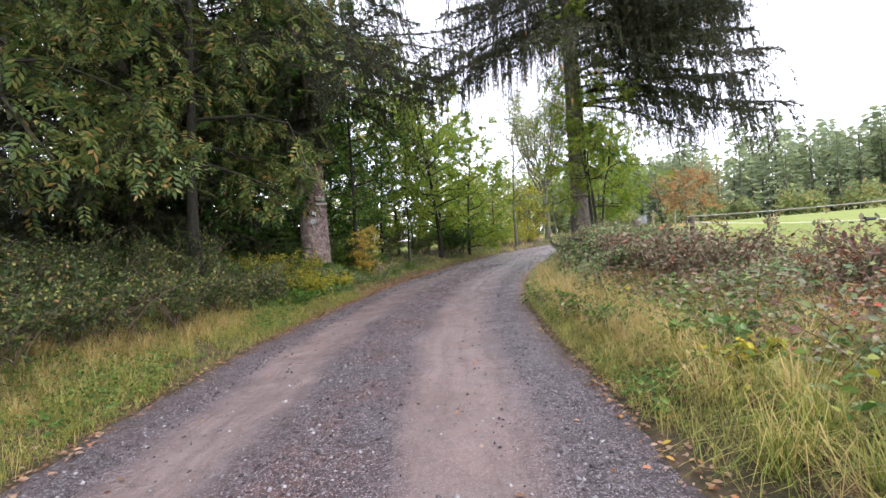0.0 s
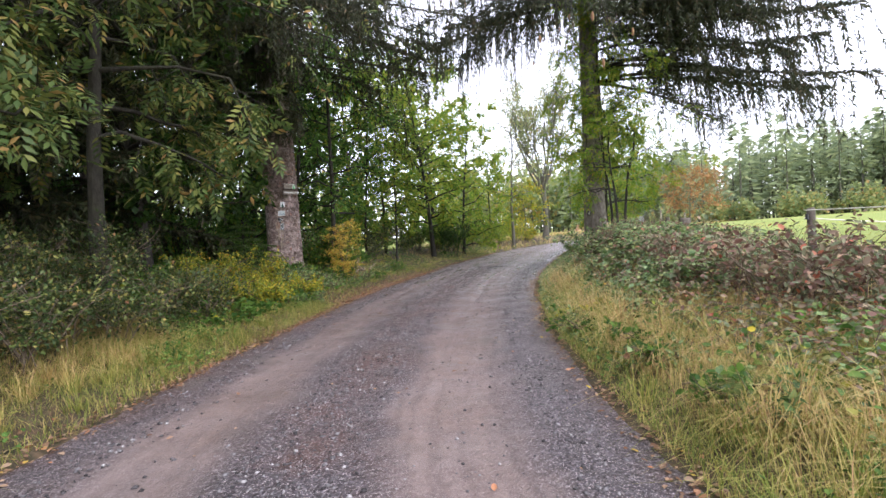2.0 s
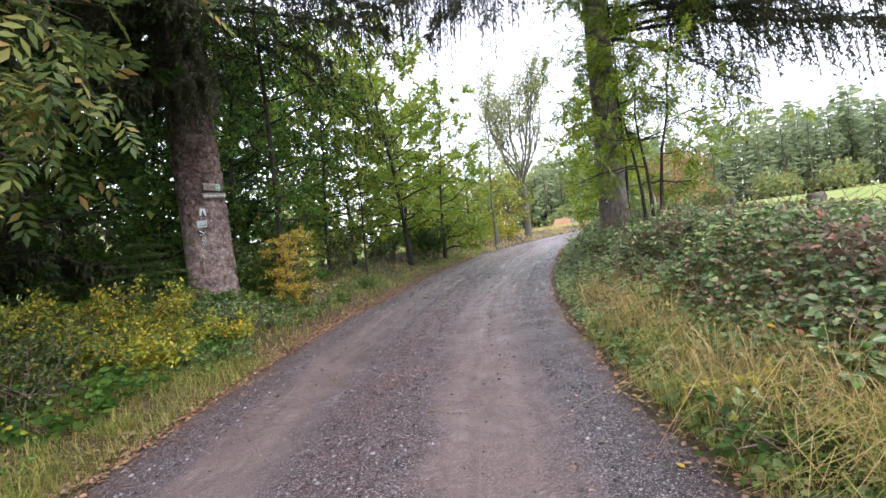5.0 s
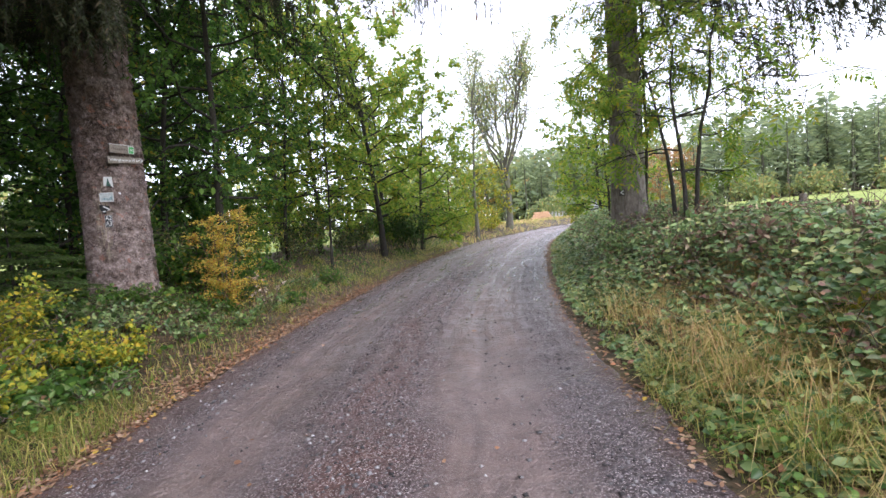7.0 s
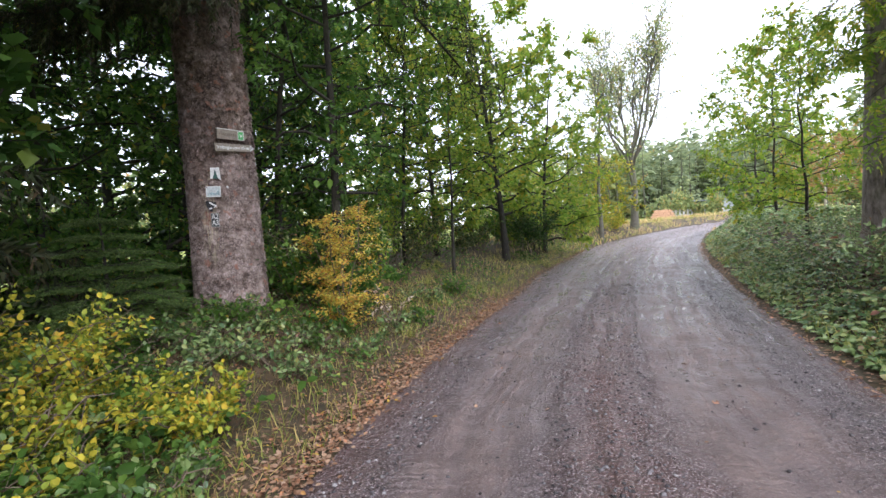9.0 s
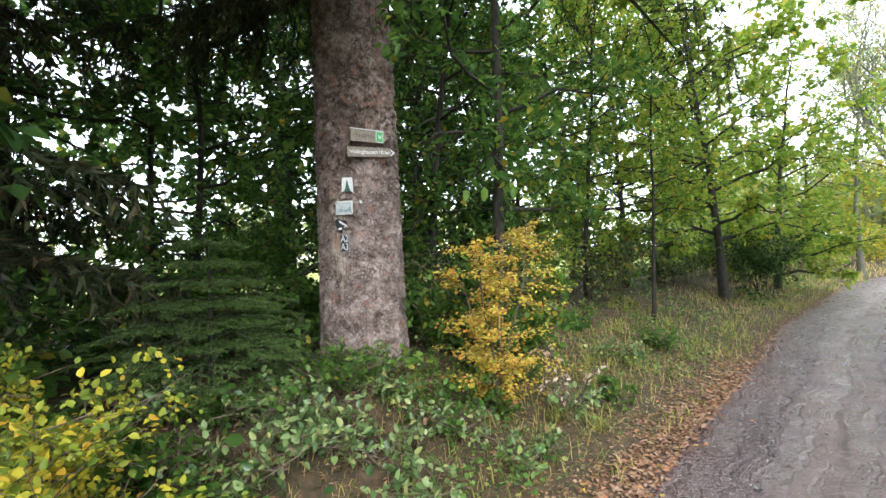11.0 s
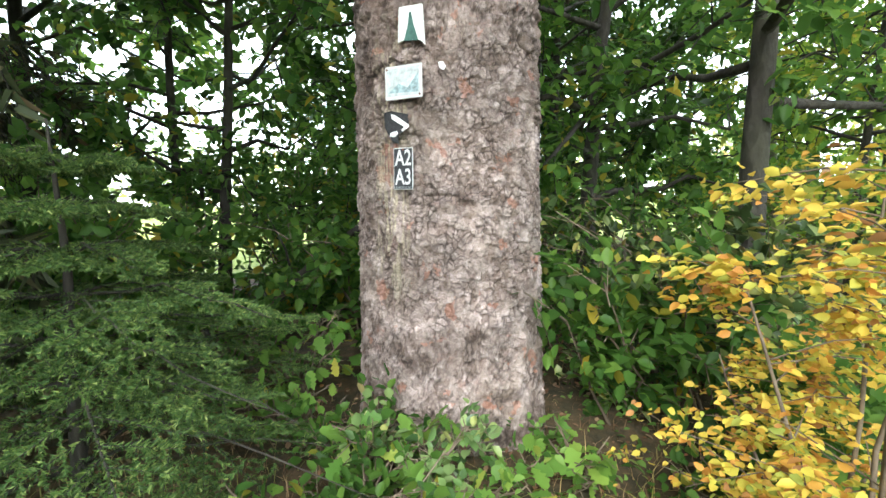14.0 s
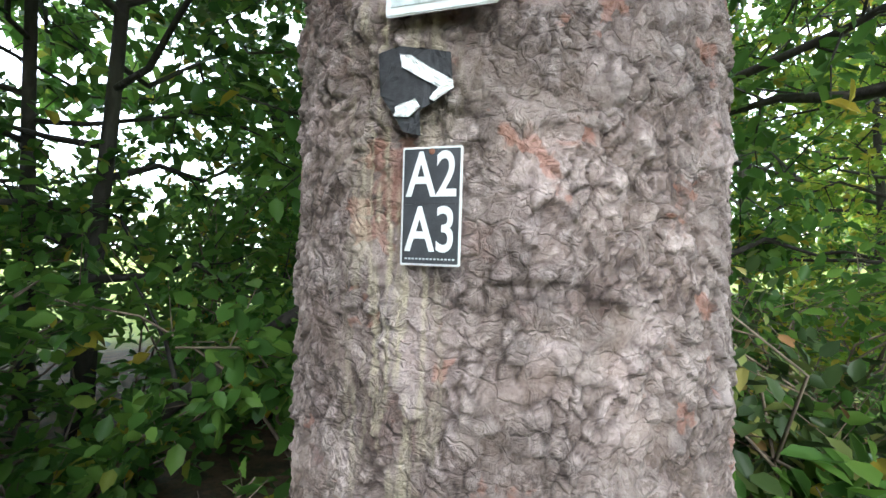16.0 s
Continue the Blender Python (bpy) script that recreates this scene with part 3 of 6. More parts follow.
def land(x, y):
    """Height of the ground sheet."""
    x, y = np.asarray(x, float), np.asarray(y, float)
    dl, dr = edge_l(y) - x, x - edge_r(y)
    h = 0.10 * sstep(dl / 0.7) + 0.42 * sstep((dl - 0.7) / 1.9) - 0.25 * sstep((dl - 7) / 6)
    h = h + 0.20 * sstep(dr / 0.7) + (0.16 + 0.22 * sstep((y - 8) / 5)) * sstep((dr - 0.5) / 1.6) + np.clip(dr - 5, 0, 75) * 0.012
    off = np.clip(np.maximum(dl, dr) / 0.8, 0, 1)
    h = h + off * (0.035 * wave(x, y, 1.6) + 0.02 * wave(x, y, 4.3, 3))
    inside = sstep(np.clip(-np.maximum(dl, dr), 0, 0.3) / 0.3)
    return h - 0.06 * inside


def on_land(x, y, dz=0.0):
    return (x, y, float(land(x, y)) + dz)

# ---------- ground, road ----------
def axis_steps(lo, hi, fine_lo, fine_hi, step, grow=1.22):
    mid = list(np.arange(fine_lo, fine_hi + 1e-6, step))
    s, a = step, fine_hi
    up = []
    while a < hi:
        s *= grow
        a = min(a + s, hi)
        up.append(a)
    s, a = step, fine_lo
    down = []
    while a > lo:
        s *= grow
        a = max(a - s, lo)
        down.append(a)
    return np.array(down[::-1] + mid + up)


def build_ground():
    gx = axis_steps(-1200, 1200, -11, 11, 0.17)
    gy = axis_steps(-900, 1500, -4, 30, 0.19)
    X, Y = np.meshgrid(gx, gy)
    Z = land(X, Y)
    V = np.stack([X, Y, Z], -1).reshape(-1, 3)
    nx, ny = len(gx), len(gy)
    i = (np.arange(ny - 1)[:, None] * nx + np.arange(nx - 1)[None]).ravel()
    ob = part_np("ground", V, np.stack([i, i + 1, i + 1 + nx, i + nx], -1), M_GROUND, smooth=True)
    dl, dr = (edge_l(Y) - X).ravel(), (X - edge_r(Y)).ravel()
    meadow = np.maximum(sstep((dr - 3.0 + 0.5 * wave(X, Y, 0.8).ravel()) / 1.5), sstep((dl - 8.5) / 2.5))
    at = ob.data.attributes.new("meadow", "FLOAT", "POINT")
    at.data.foreach_set("value", meadow.astype(np.float32))
    tagged(ob, "earthy wood floor with leaf litter and bright green pasture", "ground", kind="structure")


def road_z(u, x, y):
    rut = -0.028 * np.exp(-((u - 0.27) / 0.085) ** 2) - 0.028 * np.exp(-((u - 0.69) / 0.10) ** 2)
    crown = 0.03 * (1 - (2 * u - 1) ** 2)
    soft = sstep((y - 8.5) / 4.0)
    for c, w, d in ((0.385, 0.017, 0.020), (0.455, 0.015, 0.016), (0.60, 0.020, 0.017), (0.685, 0.016, 0.020), (0.255, 0.020, 0.014)):
        cc = c + 0.012 * np.sin(y * 0.55 + c * 40)
        rut = rut + soft * d * (0.45 * np.exp(-((np.abs(u - cc) - 1.9 * w) / (0.8 * w)) ** 2) - np.exp(-((u - cc) / w) ** 2)) * (0.7 + 0.3 * wave(x, y, 2.1, 31))
    return crown + rut + 0.006 * wave(x, y, 5, 2) + 0.003 * wave(x, y, 17, 5) + 0.012 * wave(x, y, 1.1, 8) - 0.045 * (np.abs(2 * u - 1) ** 10)


def build_road():
    ys = np.concatenate([np.arange(-30, -2, 0.5), np.arange(-2, 24, 0.07), np.arange(24, 60, 0.3), np.arange(60, 150, 1.5)])
    us = np.linspace(0, 1, 111)
    U, Y = np.meshgrid(us, ys)
    rag_l = 0.07 * wave(Y, Y * 0.3, 2.7, 1) + 0.04 * wave(Y, Y, 9, 4)
    rag_r = 0.07 * wave(Y, Y * 0.3, 2.3, 6) + 0.04 * wave(Y, Y, 8, 9)
    xl, xr = edge_l(Y) - 0.12 + rag_l, edge_r(Y) + 0.12 + rag_r
    X = xl + (xr - xl) * U
    Z = road_z(U, X, Y)
    V = np.stack([X, Y, Z], -1).reshape(-1, 3)
    nx, ny = len(us), len(ys)
    i = (np.arange(ny - 1)[:, None] * nx + np.arange(nx - 1)[None]).ravel()
    F = np.stack([i, i + 1, i + 1 + nx, i + nx], -1)
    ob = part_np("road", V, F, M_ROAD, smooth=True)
    uv = ob.data.uv_layers.new(name="UVMap")
    flat = np.stack([U.ravel(), Y.ravel()], -1)[F.ravel()]
    uv.data.foreach_set("uv", flat.astype(np.float32).ravel())
    tagged(ob, "unpaved forest road of gravel and brown earth with wheel tracks", "road", kind="structure")


build_ground()
build_road()

# where people step off the road towards the marked tree
CLEAR = np.array([[-0.9, 10.0], [-1.3, 11.2], [-1.75, 12.7], [-2.4, 13.5], [-3.1, 14.1], [-3.85, 14.65]])


def off_path(P, gap):
    """Mask of points that stay off the trodden way to the tree."""
    best = np.full(len(P), 1e9)
    for a, b in zip(CLEAR[:-1], CLEAR[1:]):
        d = b - a
        t = np.clip(((P[:, :2] - a) @ d) / (d @ d), 0, 1)[:, None]
        best = np.minimum(best, np.linalg.norm(P[:, :2] - a - d * t, axis=1))
    return best > gap


# ---------- trees ----------
def broadleaf(name, x, y, height, r0, seed, label, leaf, bark, crown_lo=0.25, spread=2.0, nleaf=6000, size=0.08,
              limbs=22, lean=(0, 0), up=0.55, oval=False, twigs=9, group="", leafw=0.6, droop=0.0, clump=0.036, stems=1, feather=False):
    """A leafy tree: trunk with limbs and twigs, crown of single leaves."""
    rng = np.random.default_rng(seed)
    root = thing(name, on_land(x, y, -0.05), label, "tree", group)
    wood, tw0, tw1 = [], [], []
    for s in range(stems):
        h = height * (1 - 0.18 * s * rng.random())
        k = 9
        f = np.linspace(0, 1, k)
        wig = np.cumsum(rng.normal(0, 0.018 * h, (k, 2)), 0) * f[:, None]
        foot = np.zeros(2) if stems == 1 else rng.normal(0, 0.14, 2)
        ln = np.array(lean) + (0 if stems == 1 else rng.normal(0, 0.13, 2) * h)
        C = np.concatenate([foot + wig + f[:, None] ** 1.3 * ln, (f * h)[:, None]], 1)
        rad = r0 * (1 - 0.9 * f) * (1 + 0.35 * np.exp(-f * 14))
        wood.append(tubes(C[None], rad[None], 9))
        nl = max(6, limbs // stems)
        lf = crown_lo + (0.98 - crown_lo) * (np.arange(nl) + rng.random(nl)) / nl
        az = np.arange(nl) * 2.4 + rng.random(nl) * 0.9
        base = np.stack([np.interp(lf, f, C[:, i]) for i in range(3)], -1)
        g = (lf - crown_lo) / (1 - crown_lo)
        ll = spread * (0.45 + 0.75 * np.sin(np.pi * np.clip(g * 0.85 + 0.12, 0, 1))) * rng.uniform(0.65, 1.15, nl)
        d = np.stack([np.cos(az), np.sin(az), up * (0.5 + g)], -1)
        q = np.linspace(0, 1, 5)
        bend = rng.normal(0, 0.12, (nl, 5, 3)) * q[None, :, None] * ll[:, None, None]
        L = base[:, None] + unit(d)[:, None] * (ll[:, None] * q)[..., None] + bend
        L[..., 2] -= (q ** 2)[None] * ll[:, None] * (0.18 + droop)
        lr = np.interp(lf, f, rad)[:, None] * 0.5 * (1 - 0.85 * q)[None] + 0.003
        wood.append(tubes(L, lr, 5))
        tq = rng.uniform(0.25, 1.0, (nl, twigs))
        tb = np.stack([np.stack([np.interp(tq[i], q, L[i, :, c]) for c in range(3)], -1) for i in range(nl)])
        td = unit(d)[:, None] * 0.6 + rng.normal(0, 0.55, (nl, twigs, 3))
        td[..., 2] -= droop
        tl = (0.30 + 0.2 * rng.random((nl, twigs, 1))) * ll[:, None, None] * (1.15 - 0.5 * tq[..., None])
        a, b = tb.reshape(-1, 3), (tb + unit(td) * tl).reshape(-1, 3)
        tw0.append(a)
        tw1.append(b)
        mid = (a + b) / 2 + rng.normal(0, 0.03, a.shape)
        wood.append(tubes(np.stack([a, mid, b], 1), np.tile([0.006, 0.004, 0.002], (len(a), 1)) * (1 + r0 * 4), 3))
    V, F = join_np(wood)
    part_np("trunk", V, F, bark, root, smooth=True)
    a, b = np.concatenate(tw0), np.concatenate(tw1)
    pick = rng.integers(0, len(a), nleaf)
    t = rng.uniform(0.1, 1.08, (nleaf, 1))
    P = a[pick] + (b[pick] - a[pick]) * t + rng.normal(0, clump * spread * 0.5, (nleaf, 3))
    A = (b - a)[pick] * 0.5 + rng.normal(0, 0.5, (nleaf, 3)) * np.linalg.norm(b - a, axis=1)[pick][:, None]
    A[:, 2] -= 0.35 * np.linalg.norm(A, axis=1)
    N = np.array([0, 0, 1.0]) + rng.normal(0, 0.34, (nleaf, 3))
    gap = off_path(P + np.array([x, y, 0]), 0.5) | (P[:, 2] > 2.6)
    P, A, N = P[gap], A[gap], N[gap]
    ln = size * rng.uniform(0.65, 1.25, len(P))
    V, F = (pinnate if feather else leaves if oval else kites)(P, A, N, ln, leafw)
    part_np("crown", V, F, leaf, root)
    return root


def spruce(name, x, y, height, r0, seed, label, branch_lo, reach, nb, per_branch=26, per_twig=26, nl=0.05, nw=0.011,
           hang=0.7, trunk=True, bark=None, azimuths=None, needle=None, top_taper=0.8, root=None, z_hi=0.96, cones=0):
    """A spruce: straight trunk, long branches that sag, and curtains of hanging twigs."""
    rng = np.random.default_rng(seed)
    root = root or thing(name, on_land(x, y, -0.05), label, "tree")
    bark = bark or M_BARK_SPRUCE
    if trunk:
        k = 40
        f = np.linspace(0, 1, k)
        C = np.stack([0.05 * np.sin(f * 5), 0.05 * np.cos(f * 4), f * height], -1)
        rad = r0 * (1 - 0.85 * f) * (1 + 0.3 * np.exp(-f * height / 0.4)) + 0.004 * rng.normal(size=k)
        V, F = tubes(C[None], rad[None], 28)
        V += rng.normal(0, r0 * 0.016, V.shape)
        part_np("trunk", V, F, bark, root, smooth=True)
    f = np.sort(rng.random(nb)) ** 1.1
    z0 = branch_lo + (height * z_hi - branch_lo) * f
    az = rng.random(nb) * 2 * np.pi if azimuths is None else rng.choice(azimuths, nb) + rng.normal(0, 0.32, nb)
    ln = reach * (1 - top_taper * f) * rng.uniform(0.55, 1.1, nb)
    q = np.linspace(0, 1, 7)
    d = np.stack([np.cos(az), np.sin(az), np.zeros(nb)], -1)
    side = np.stack([-np.sin(az), np.cos(az), np.zeros(nb)], -1)
    B = np.zeros((nb, 7, 3))
    B += d[:, None] * (ln[:, None] * q)[..., None] + side[:, None] * (rng.normal(0, 0.1, (nb, 1)) * ln[:, None] * q ** 2)[..., None]
    sag = rng.uniform(0.26, 0.5, (nb, 1))
    B[..., 2] = z0[:, None] + ln[:, None] * (0.10 * q - sag * q ** 1.7 + 0.16 * sag * q ** 6)
    R = (0.012 + 0.007 * ln[:, None]) * (1 - 0.85 * q)
    wood = [tubes(B, R, 5)]
    m = per_branch
    tq = rng.uniform(0.08, 1.0, (nb, m)) ** 0.62
    tb = np.stack([np.stack([np.interp(tq[i], q, B[i, :, c]) for c in range(3)], -1) for i in range(nb)])
    sgn = rng.choice([-1, 1], (nb, m, 1))
    s_len = ln[:, None, None] * 0.26 * (1.15 - tq[..., None]) * rng.uniform(0.5, 1.2, (nb, m, 1))
    mid = tb + side[:, None] * sgn * s_len + d[:, None] * s_len * 0.6
    mid[..., 2:] -= s_len * 0.35
    low = mid + rng.normal(0, 0.06, mid.shape) + d[:, None] * 0.1
    low[..., 2] -= hang * rng.uniform(0.35, 1.1, (nb, m))
    a, c, b = tb.reshape(-1, 3), mid.reshape(-1, 3), low.reshape(-1, 3)
    wood.append(tubes(np.stack([a, c, b], 1), np.tile([0.006, 0.005, 0.003], (len(a), 1)), 3))
    V, F = join_np(wood)
    part_np("branch", V, F, M_BARK_DARK, root)
    v1 = needles(a, c, per_twig, nl, nw, rng)
    v2 = needles(c, b, per_twig, nl, nw, rng)
    v3 = needles(B[:, 1:-1].reshape(-1, 3), B[:, 2:].reshape(-1, 3), per_twig * 4, nl, nw, rng)
    V, F = join_np([v1, v2, v3])
    part_np("needles", V, F, needle or L_NEEDLE, root)
    if cones:
        ca = np.linspace(0, 1, 8)
        Vc, Fc = tubes(np.stack([0 * ca, 0 * ca, -0.15 * ca], -1)[None], (0.024 * np.sin(np.pi * (0.06 + 0.88 * ca)) ** 0.6 * (1 + 0.12 * (np.arange(8) % 2)))[None], 8)
        me = mesh_np("cone", Vc, Fc)
        me.materials.append(M_CONE)
        for k in rng.choice(len(b), cones, replace=False):
            c1 = new("cone", me)
            c1.parent = root
            c1.location = tuple(b[k])
    return root


# the marked tree: bark scales as relief
TX, TY = -4.37, 15.585


def trunk_radius(z):
    return 0.431 - 0.012 * (z - 1.7) + 0.05 * np.exp(-(z - 0.3) / 0.35)


def cell_relief(U, Zc, cols, ch, seed, circ):
    """Jittered cells over the unrolled trunk: distance to the border, a number per cell, offset inside it."""
    rng = np.random.default_rng(seed)
    cw = circ / cols
    rows = int(8 / ch) + 4
    jx, jz, val = rng.random((cols, rows)), rng.random((cols, rows)), rng.random((cols, rows))
    gi, gj = np.floor(U / cw).astype(int), np.floor(Zc / ch).astype(int)
    f1, f2 = np.full(U.shape, 9.0), np.full(U.shape, 9.0)
    cv, ox, oz = np.zeros(U.shape), np.zeros(U.shape), np.zeros(U.shape)
    for a in (-1, 0, 1):
        for b in (-1, 0, 1):
            i, j = gi + a, gj + b
            ii, jj = i % cols, np.clip(j, 0, rows - 1)
            dx, dz = U / cw - (i + jx[ii, jj]), Zc / ch - (j + jz[ii, jj])
            d = np.sqrt(dx * dx + dz * dz)
            near = d < f1
            f2 = np.where(near, f1, np.minimum(f2, d))
            cv, ox, oz = np.where(near, val[ii, jj], cv), np.where(near, dx, ox), np.where(near, dz, oz)
            f1 = np.where(near, d, f1)
    return f2 - f1, cv, ox, oz


def value_noise(U, Zc, cell, seed, circ):
    """Smooth noise from -1 to 1 over the unrolled trunk, closed around it."""
    rng = np.random.default_rng(seed)
    cols, rows = max(3, int(round(circ / cell))), int(8 / cell) + 3
    g = rng.uniform(-1, 1, (cols, rows))
    a, b = (U / circ * cols) % cols, np.clip(Zc / cell, 0, rows - 2)
    i, j = np.floor(a).astype(int) % cols, np.floor(b).astype(int)
    fa, fb = sstep(a - np.floor(a)), sstep(b - j)
    i2 = (i + 1) % cols
    return (g[i, j] * (1 - fa) + g[i2, j] * fa) * (1 - fb) + (g[i, j + 1] * (1 - fa) + g[i2, j + 1] * fa) * fb


def build_marked_tree():
    root = thing("marked_spruce", (TX, TY, 0.3), "old spruce trunk with flaky grey-brown bark carrying trail signs", "tree")
    zs = np.concatenate([np.arange(0.0, 0.75, 0.011), np.arange(0.75, 1.95, 0.005), np.arange(1.95, 4.6, 0.011)])
    th = np.concatenate([np.radians(np.arange(-125, 45, 0.62)), np.radians(np.arange(45, 235, 3.2))])
    nth = len(th)
    T, Z = np.meshgrid(th, zs)
    circ = 2 * np.pi * 0.44
    U = T * 0.44
    U = U % circ
    wu = U + 0.011 * value_noise(U, Z, 0.045, 11, circ) + 0.008 * value_noise(U, Z, 0.017, 12, circ)
    wz = Z + 0.013 * value_noise(U, Z, 0.05, 14, circ) + 0.008 * value_noise(U, Z, 0.018, 15, circ)
    e1, c1, ox, oz = cell_relief(wu % circ, wz, 88, 0.040, 3, circ)
    e2, c2, ox2, oz2 = cell_relief(wu % circ, wz, 44, 0.075, 5, circ)
    e3, c3, ox3, oz3 = cell_relief(wu % circ, wz, 170, 0.018, 8, circ)
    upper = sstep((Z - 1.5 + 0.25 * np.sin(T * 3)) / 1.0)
    notch = (1 - sstep(e1 / 0.22)) * np.clip(0.4 + value_noise(U, Z, 0.06, 23, circ), 0, 1)
    rel = 0.0075 * c1 ** 2 - 0.010 * oz * c1 ** 2 + 0.003 * ox * (c2 - 0.5) - 0.008 * notch
    rel += (0.25 + 1.9 * upper) * (0.011 * c2 ** 2 - 0.012 * oz2 * c2 - 0.008 * (1 - sstep(e2 / 0.16)))
    rel += 0.004 * c3 ** 2 - 0.004 * oz3 * c3 - 0.010
    rel += 0.0022 * value_noise(U, Z, 0.013, 17, circ) + 0.0016 * value_noise(U, Z, 0.0065, 18, circ)
    rel += 0.010 * np.sin(3 * T + 0.6 * Z) + 0.008 * np.sin(5 * T - 0.9 * Z + 1)
    # knots, a gash, a peck hole, a raised block of bark
    def spot(deg, z, w, h, amp):
        d = (T - radians(deg) % (2 * np.pi) + np.pi) % (2 * np.pi) - np.pi
        return amp * np.exp(-((d * 0.44 / w) ** 2 + ((Z + 0.3 - z) / h) ** 2))
    rel += spot(-38, 3.15, 0.06, 0.05, 0.045) - spot(-38, 3.145, 0.022, 0.014, 0.05)
    rel -= spot(-52, 1.62, 0.05, 0.012, 0.03)
    rel -= spot(-8, 1.76, 0.02, 0.035, 0.04)
    rel += spot(-29, 1.93, 0.025, 0.022, 0.016) + spot(-56, 1.88, 0.035, 0.032, 0.014)
    rel += spot(-42, 2.45, 0.03, 0.06, 0.012) + spot(-5, 0.95, 0.03, 0.07, 0.03)
    rel += 0.03 * np.exp(-((((T - 0.09 + np.pi) % (2 * np.pi)) - np.pi) / 0.45) ** 2)
    rel -= spot(-57, 1.0, 0.012, 0.5, 0.012)
    rel -= spot(-72, 1.74, 0.055, 0.10, 0.008) + spot(-71, 2.09, 0.09, 0.08, 0.008)
    Rr = trunk_radius(Z + 0.3) + rel
    V = np.stack([Rr * np.cos(T), Rr * np.sin(T), Z], -1).reshape(-1, 3)
    nz = len(zs)
    i = np.arange(nz - 1)[:, None] * nth
    s = np.arange(nth)[None]
    F = np.stack([i + s, i + (s + 1) % nth, i + nth + (s + 1) % nth, i + nth + s], -1).reshape(-1, 4)
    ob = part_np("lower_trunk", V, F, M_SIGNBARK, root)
    at = ob.data.attributes.new("flake", "FLOAT", "POINT")
    flake = np.clip(0.15 + 0.7 * (0.6 * c1 + 0.25 * c2 + 0.4 * c3 - 0.2), 0, 1)
    at.data.foreach_set("value", flake.ravel().astype(np.float32))
    # Where the scales part: mask for dark bark and its painted shade
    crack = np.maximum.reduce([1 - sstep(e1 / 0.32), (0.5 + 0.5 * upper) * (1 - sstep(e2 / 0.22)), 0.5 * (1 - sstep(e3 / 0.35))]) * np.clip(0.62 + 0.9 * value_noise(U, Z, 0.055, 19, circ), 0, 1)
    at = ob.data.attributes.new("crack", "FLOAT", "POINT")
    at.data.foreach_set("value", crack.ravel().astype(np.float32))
    # pale resin that ran down beside the plates
    d = (T - radians(-82) + np.pi) % (2 * np.pi) - np.pi
    run = np.exp(-(d / 0.19) ** 2) * sstep((Z - 0.75) / 0.35) * sstep((2.2 - Z) / 0.5)
    resin = run * sstep((value_noise(U, Z * 0.10, 0.011, 20, circ) + 0.6 * value_noise(U, Z * 0.25, 0.02, 21, circ) + 0.2) / 0.5)
    at = ob.data.attributes.new("resin", "FLOAT", "POINT")
    at.data.foreach_set("value", resin.ravel().astype(np.float32))
    # Mask of the upper bark: brown plates plus painted shade
    at = ob.data.attributes.new("plate_shade", "FLOAT", "POINT")
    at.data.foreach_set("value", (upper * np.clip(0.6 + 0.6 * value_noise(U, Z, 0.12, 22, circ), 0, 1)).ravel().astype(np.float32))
    k = 30
    f = np.linspace(0, 1, k)
    z = 4.5 + f * 19
    C = np.stack([0 * f, 0 * f, z], -1)
    V, F = tubes(C[None], np.maximum(0.41 * (1 - 0.9 * f), 0.02)[None], 30)
    V += np.random.default_rng(2).normal(0, 0.008, V.shape)
    part_np("upper_trunk", V, F, M_BARK_SPRUCE, root, smooth=True)
    return root


MARKED = build_marked_tree()
M_CONE = plain_mat("spruce_cone", (0.30, 0.17, 0.085), 0.8, 0.3, 60)
# its crown and the curtains of twigs over the road
spruce("", TX, TY, 23, 0.4, 21, "", 6.0, 6.2, 76, 46, 18, 0.12, 0.026, 1.05, trunk=False, root=MARKED, z_hi=0.55, top_taper=0.35)
# low shaded boughs on the sides of the wood and of the approach
spruce("", TX, TY, 9.5, 0.4, 22, "", 4.1, 2.7, 44, 44, 24, 0.08, 0.020, 0.6, trunk=False, root=MARKED, z_hi=0.9, top_taper=0.0,
       azimuths=[-2.9, -2.4, -1.95, -1.6, -1.25, 2.7])

# the spruce across the road
RX, RY = 4.47, 16.35
spruce("spruce_tree", RX, RY, 23, 0.33, 33, "tall spruce with hanging twigs and brown cones beside the road", 6.6, 5.9, 76, 54, 17, 0.12, 0.026, 1.4, z_hi=0.58, cones=70, top_taper=0.4)
ROADSIDE = bpy.data.objects["spruce_tree"]
spruce("", RX, RY, 23, 0.37, 34, "", 4.8, 5.8, 34, 56, 22, 0.12, 0.028, 1.2, trunk=False, root=ROADSIDE, z_hi=0.40, top_taper=0.1,
       azimuths=[-1.1, -0.7, -0.3, 0.2])


SPRUCE_AT = (-4.85, 14.1)


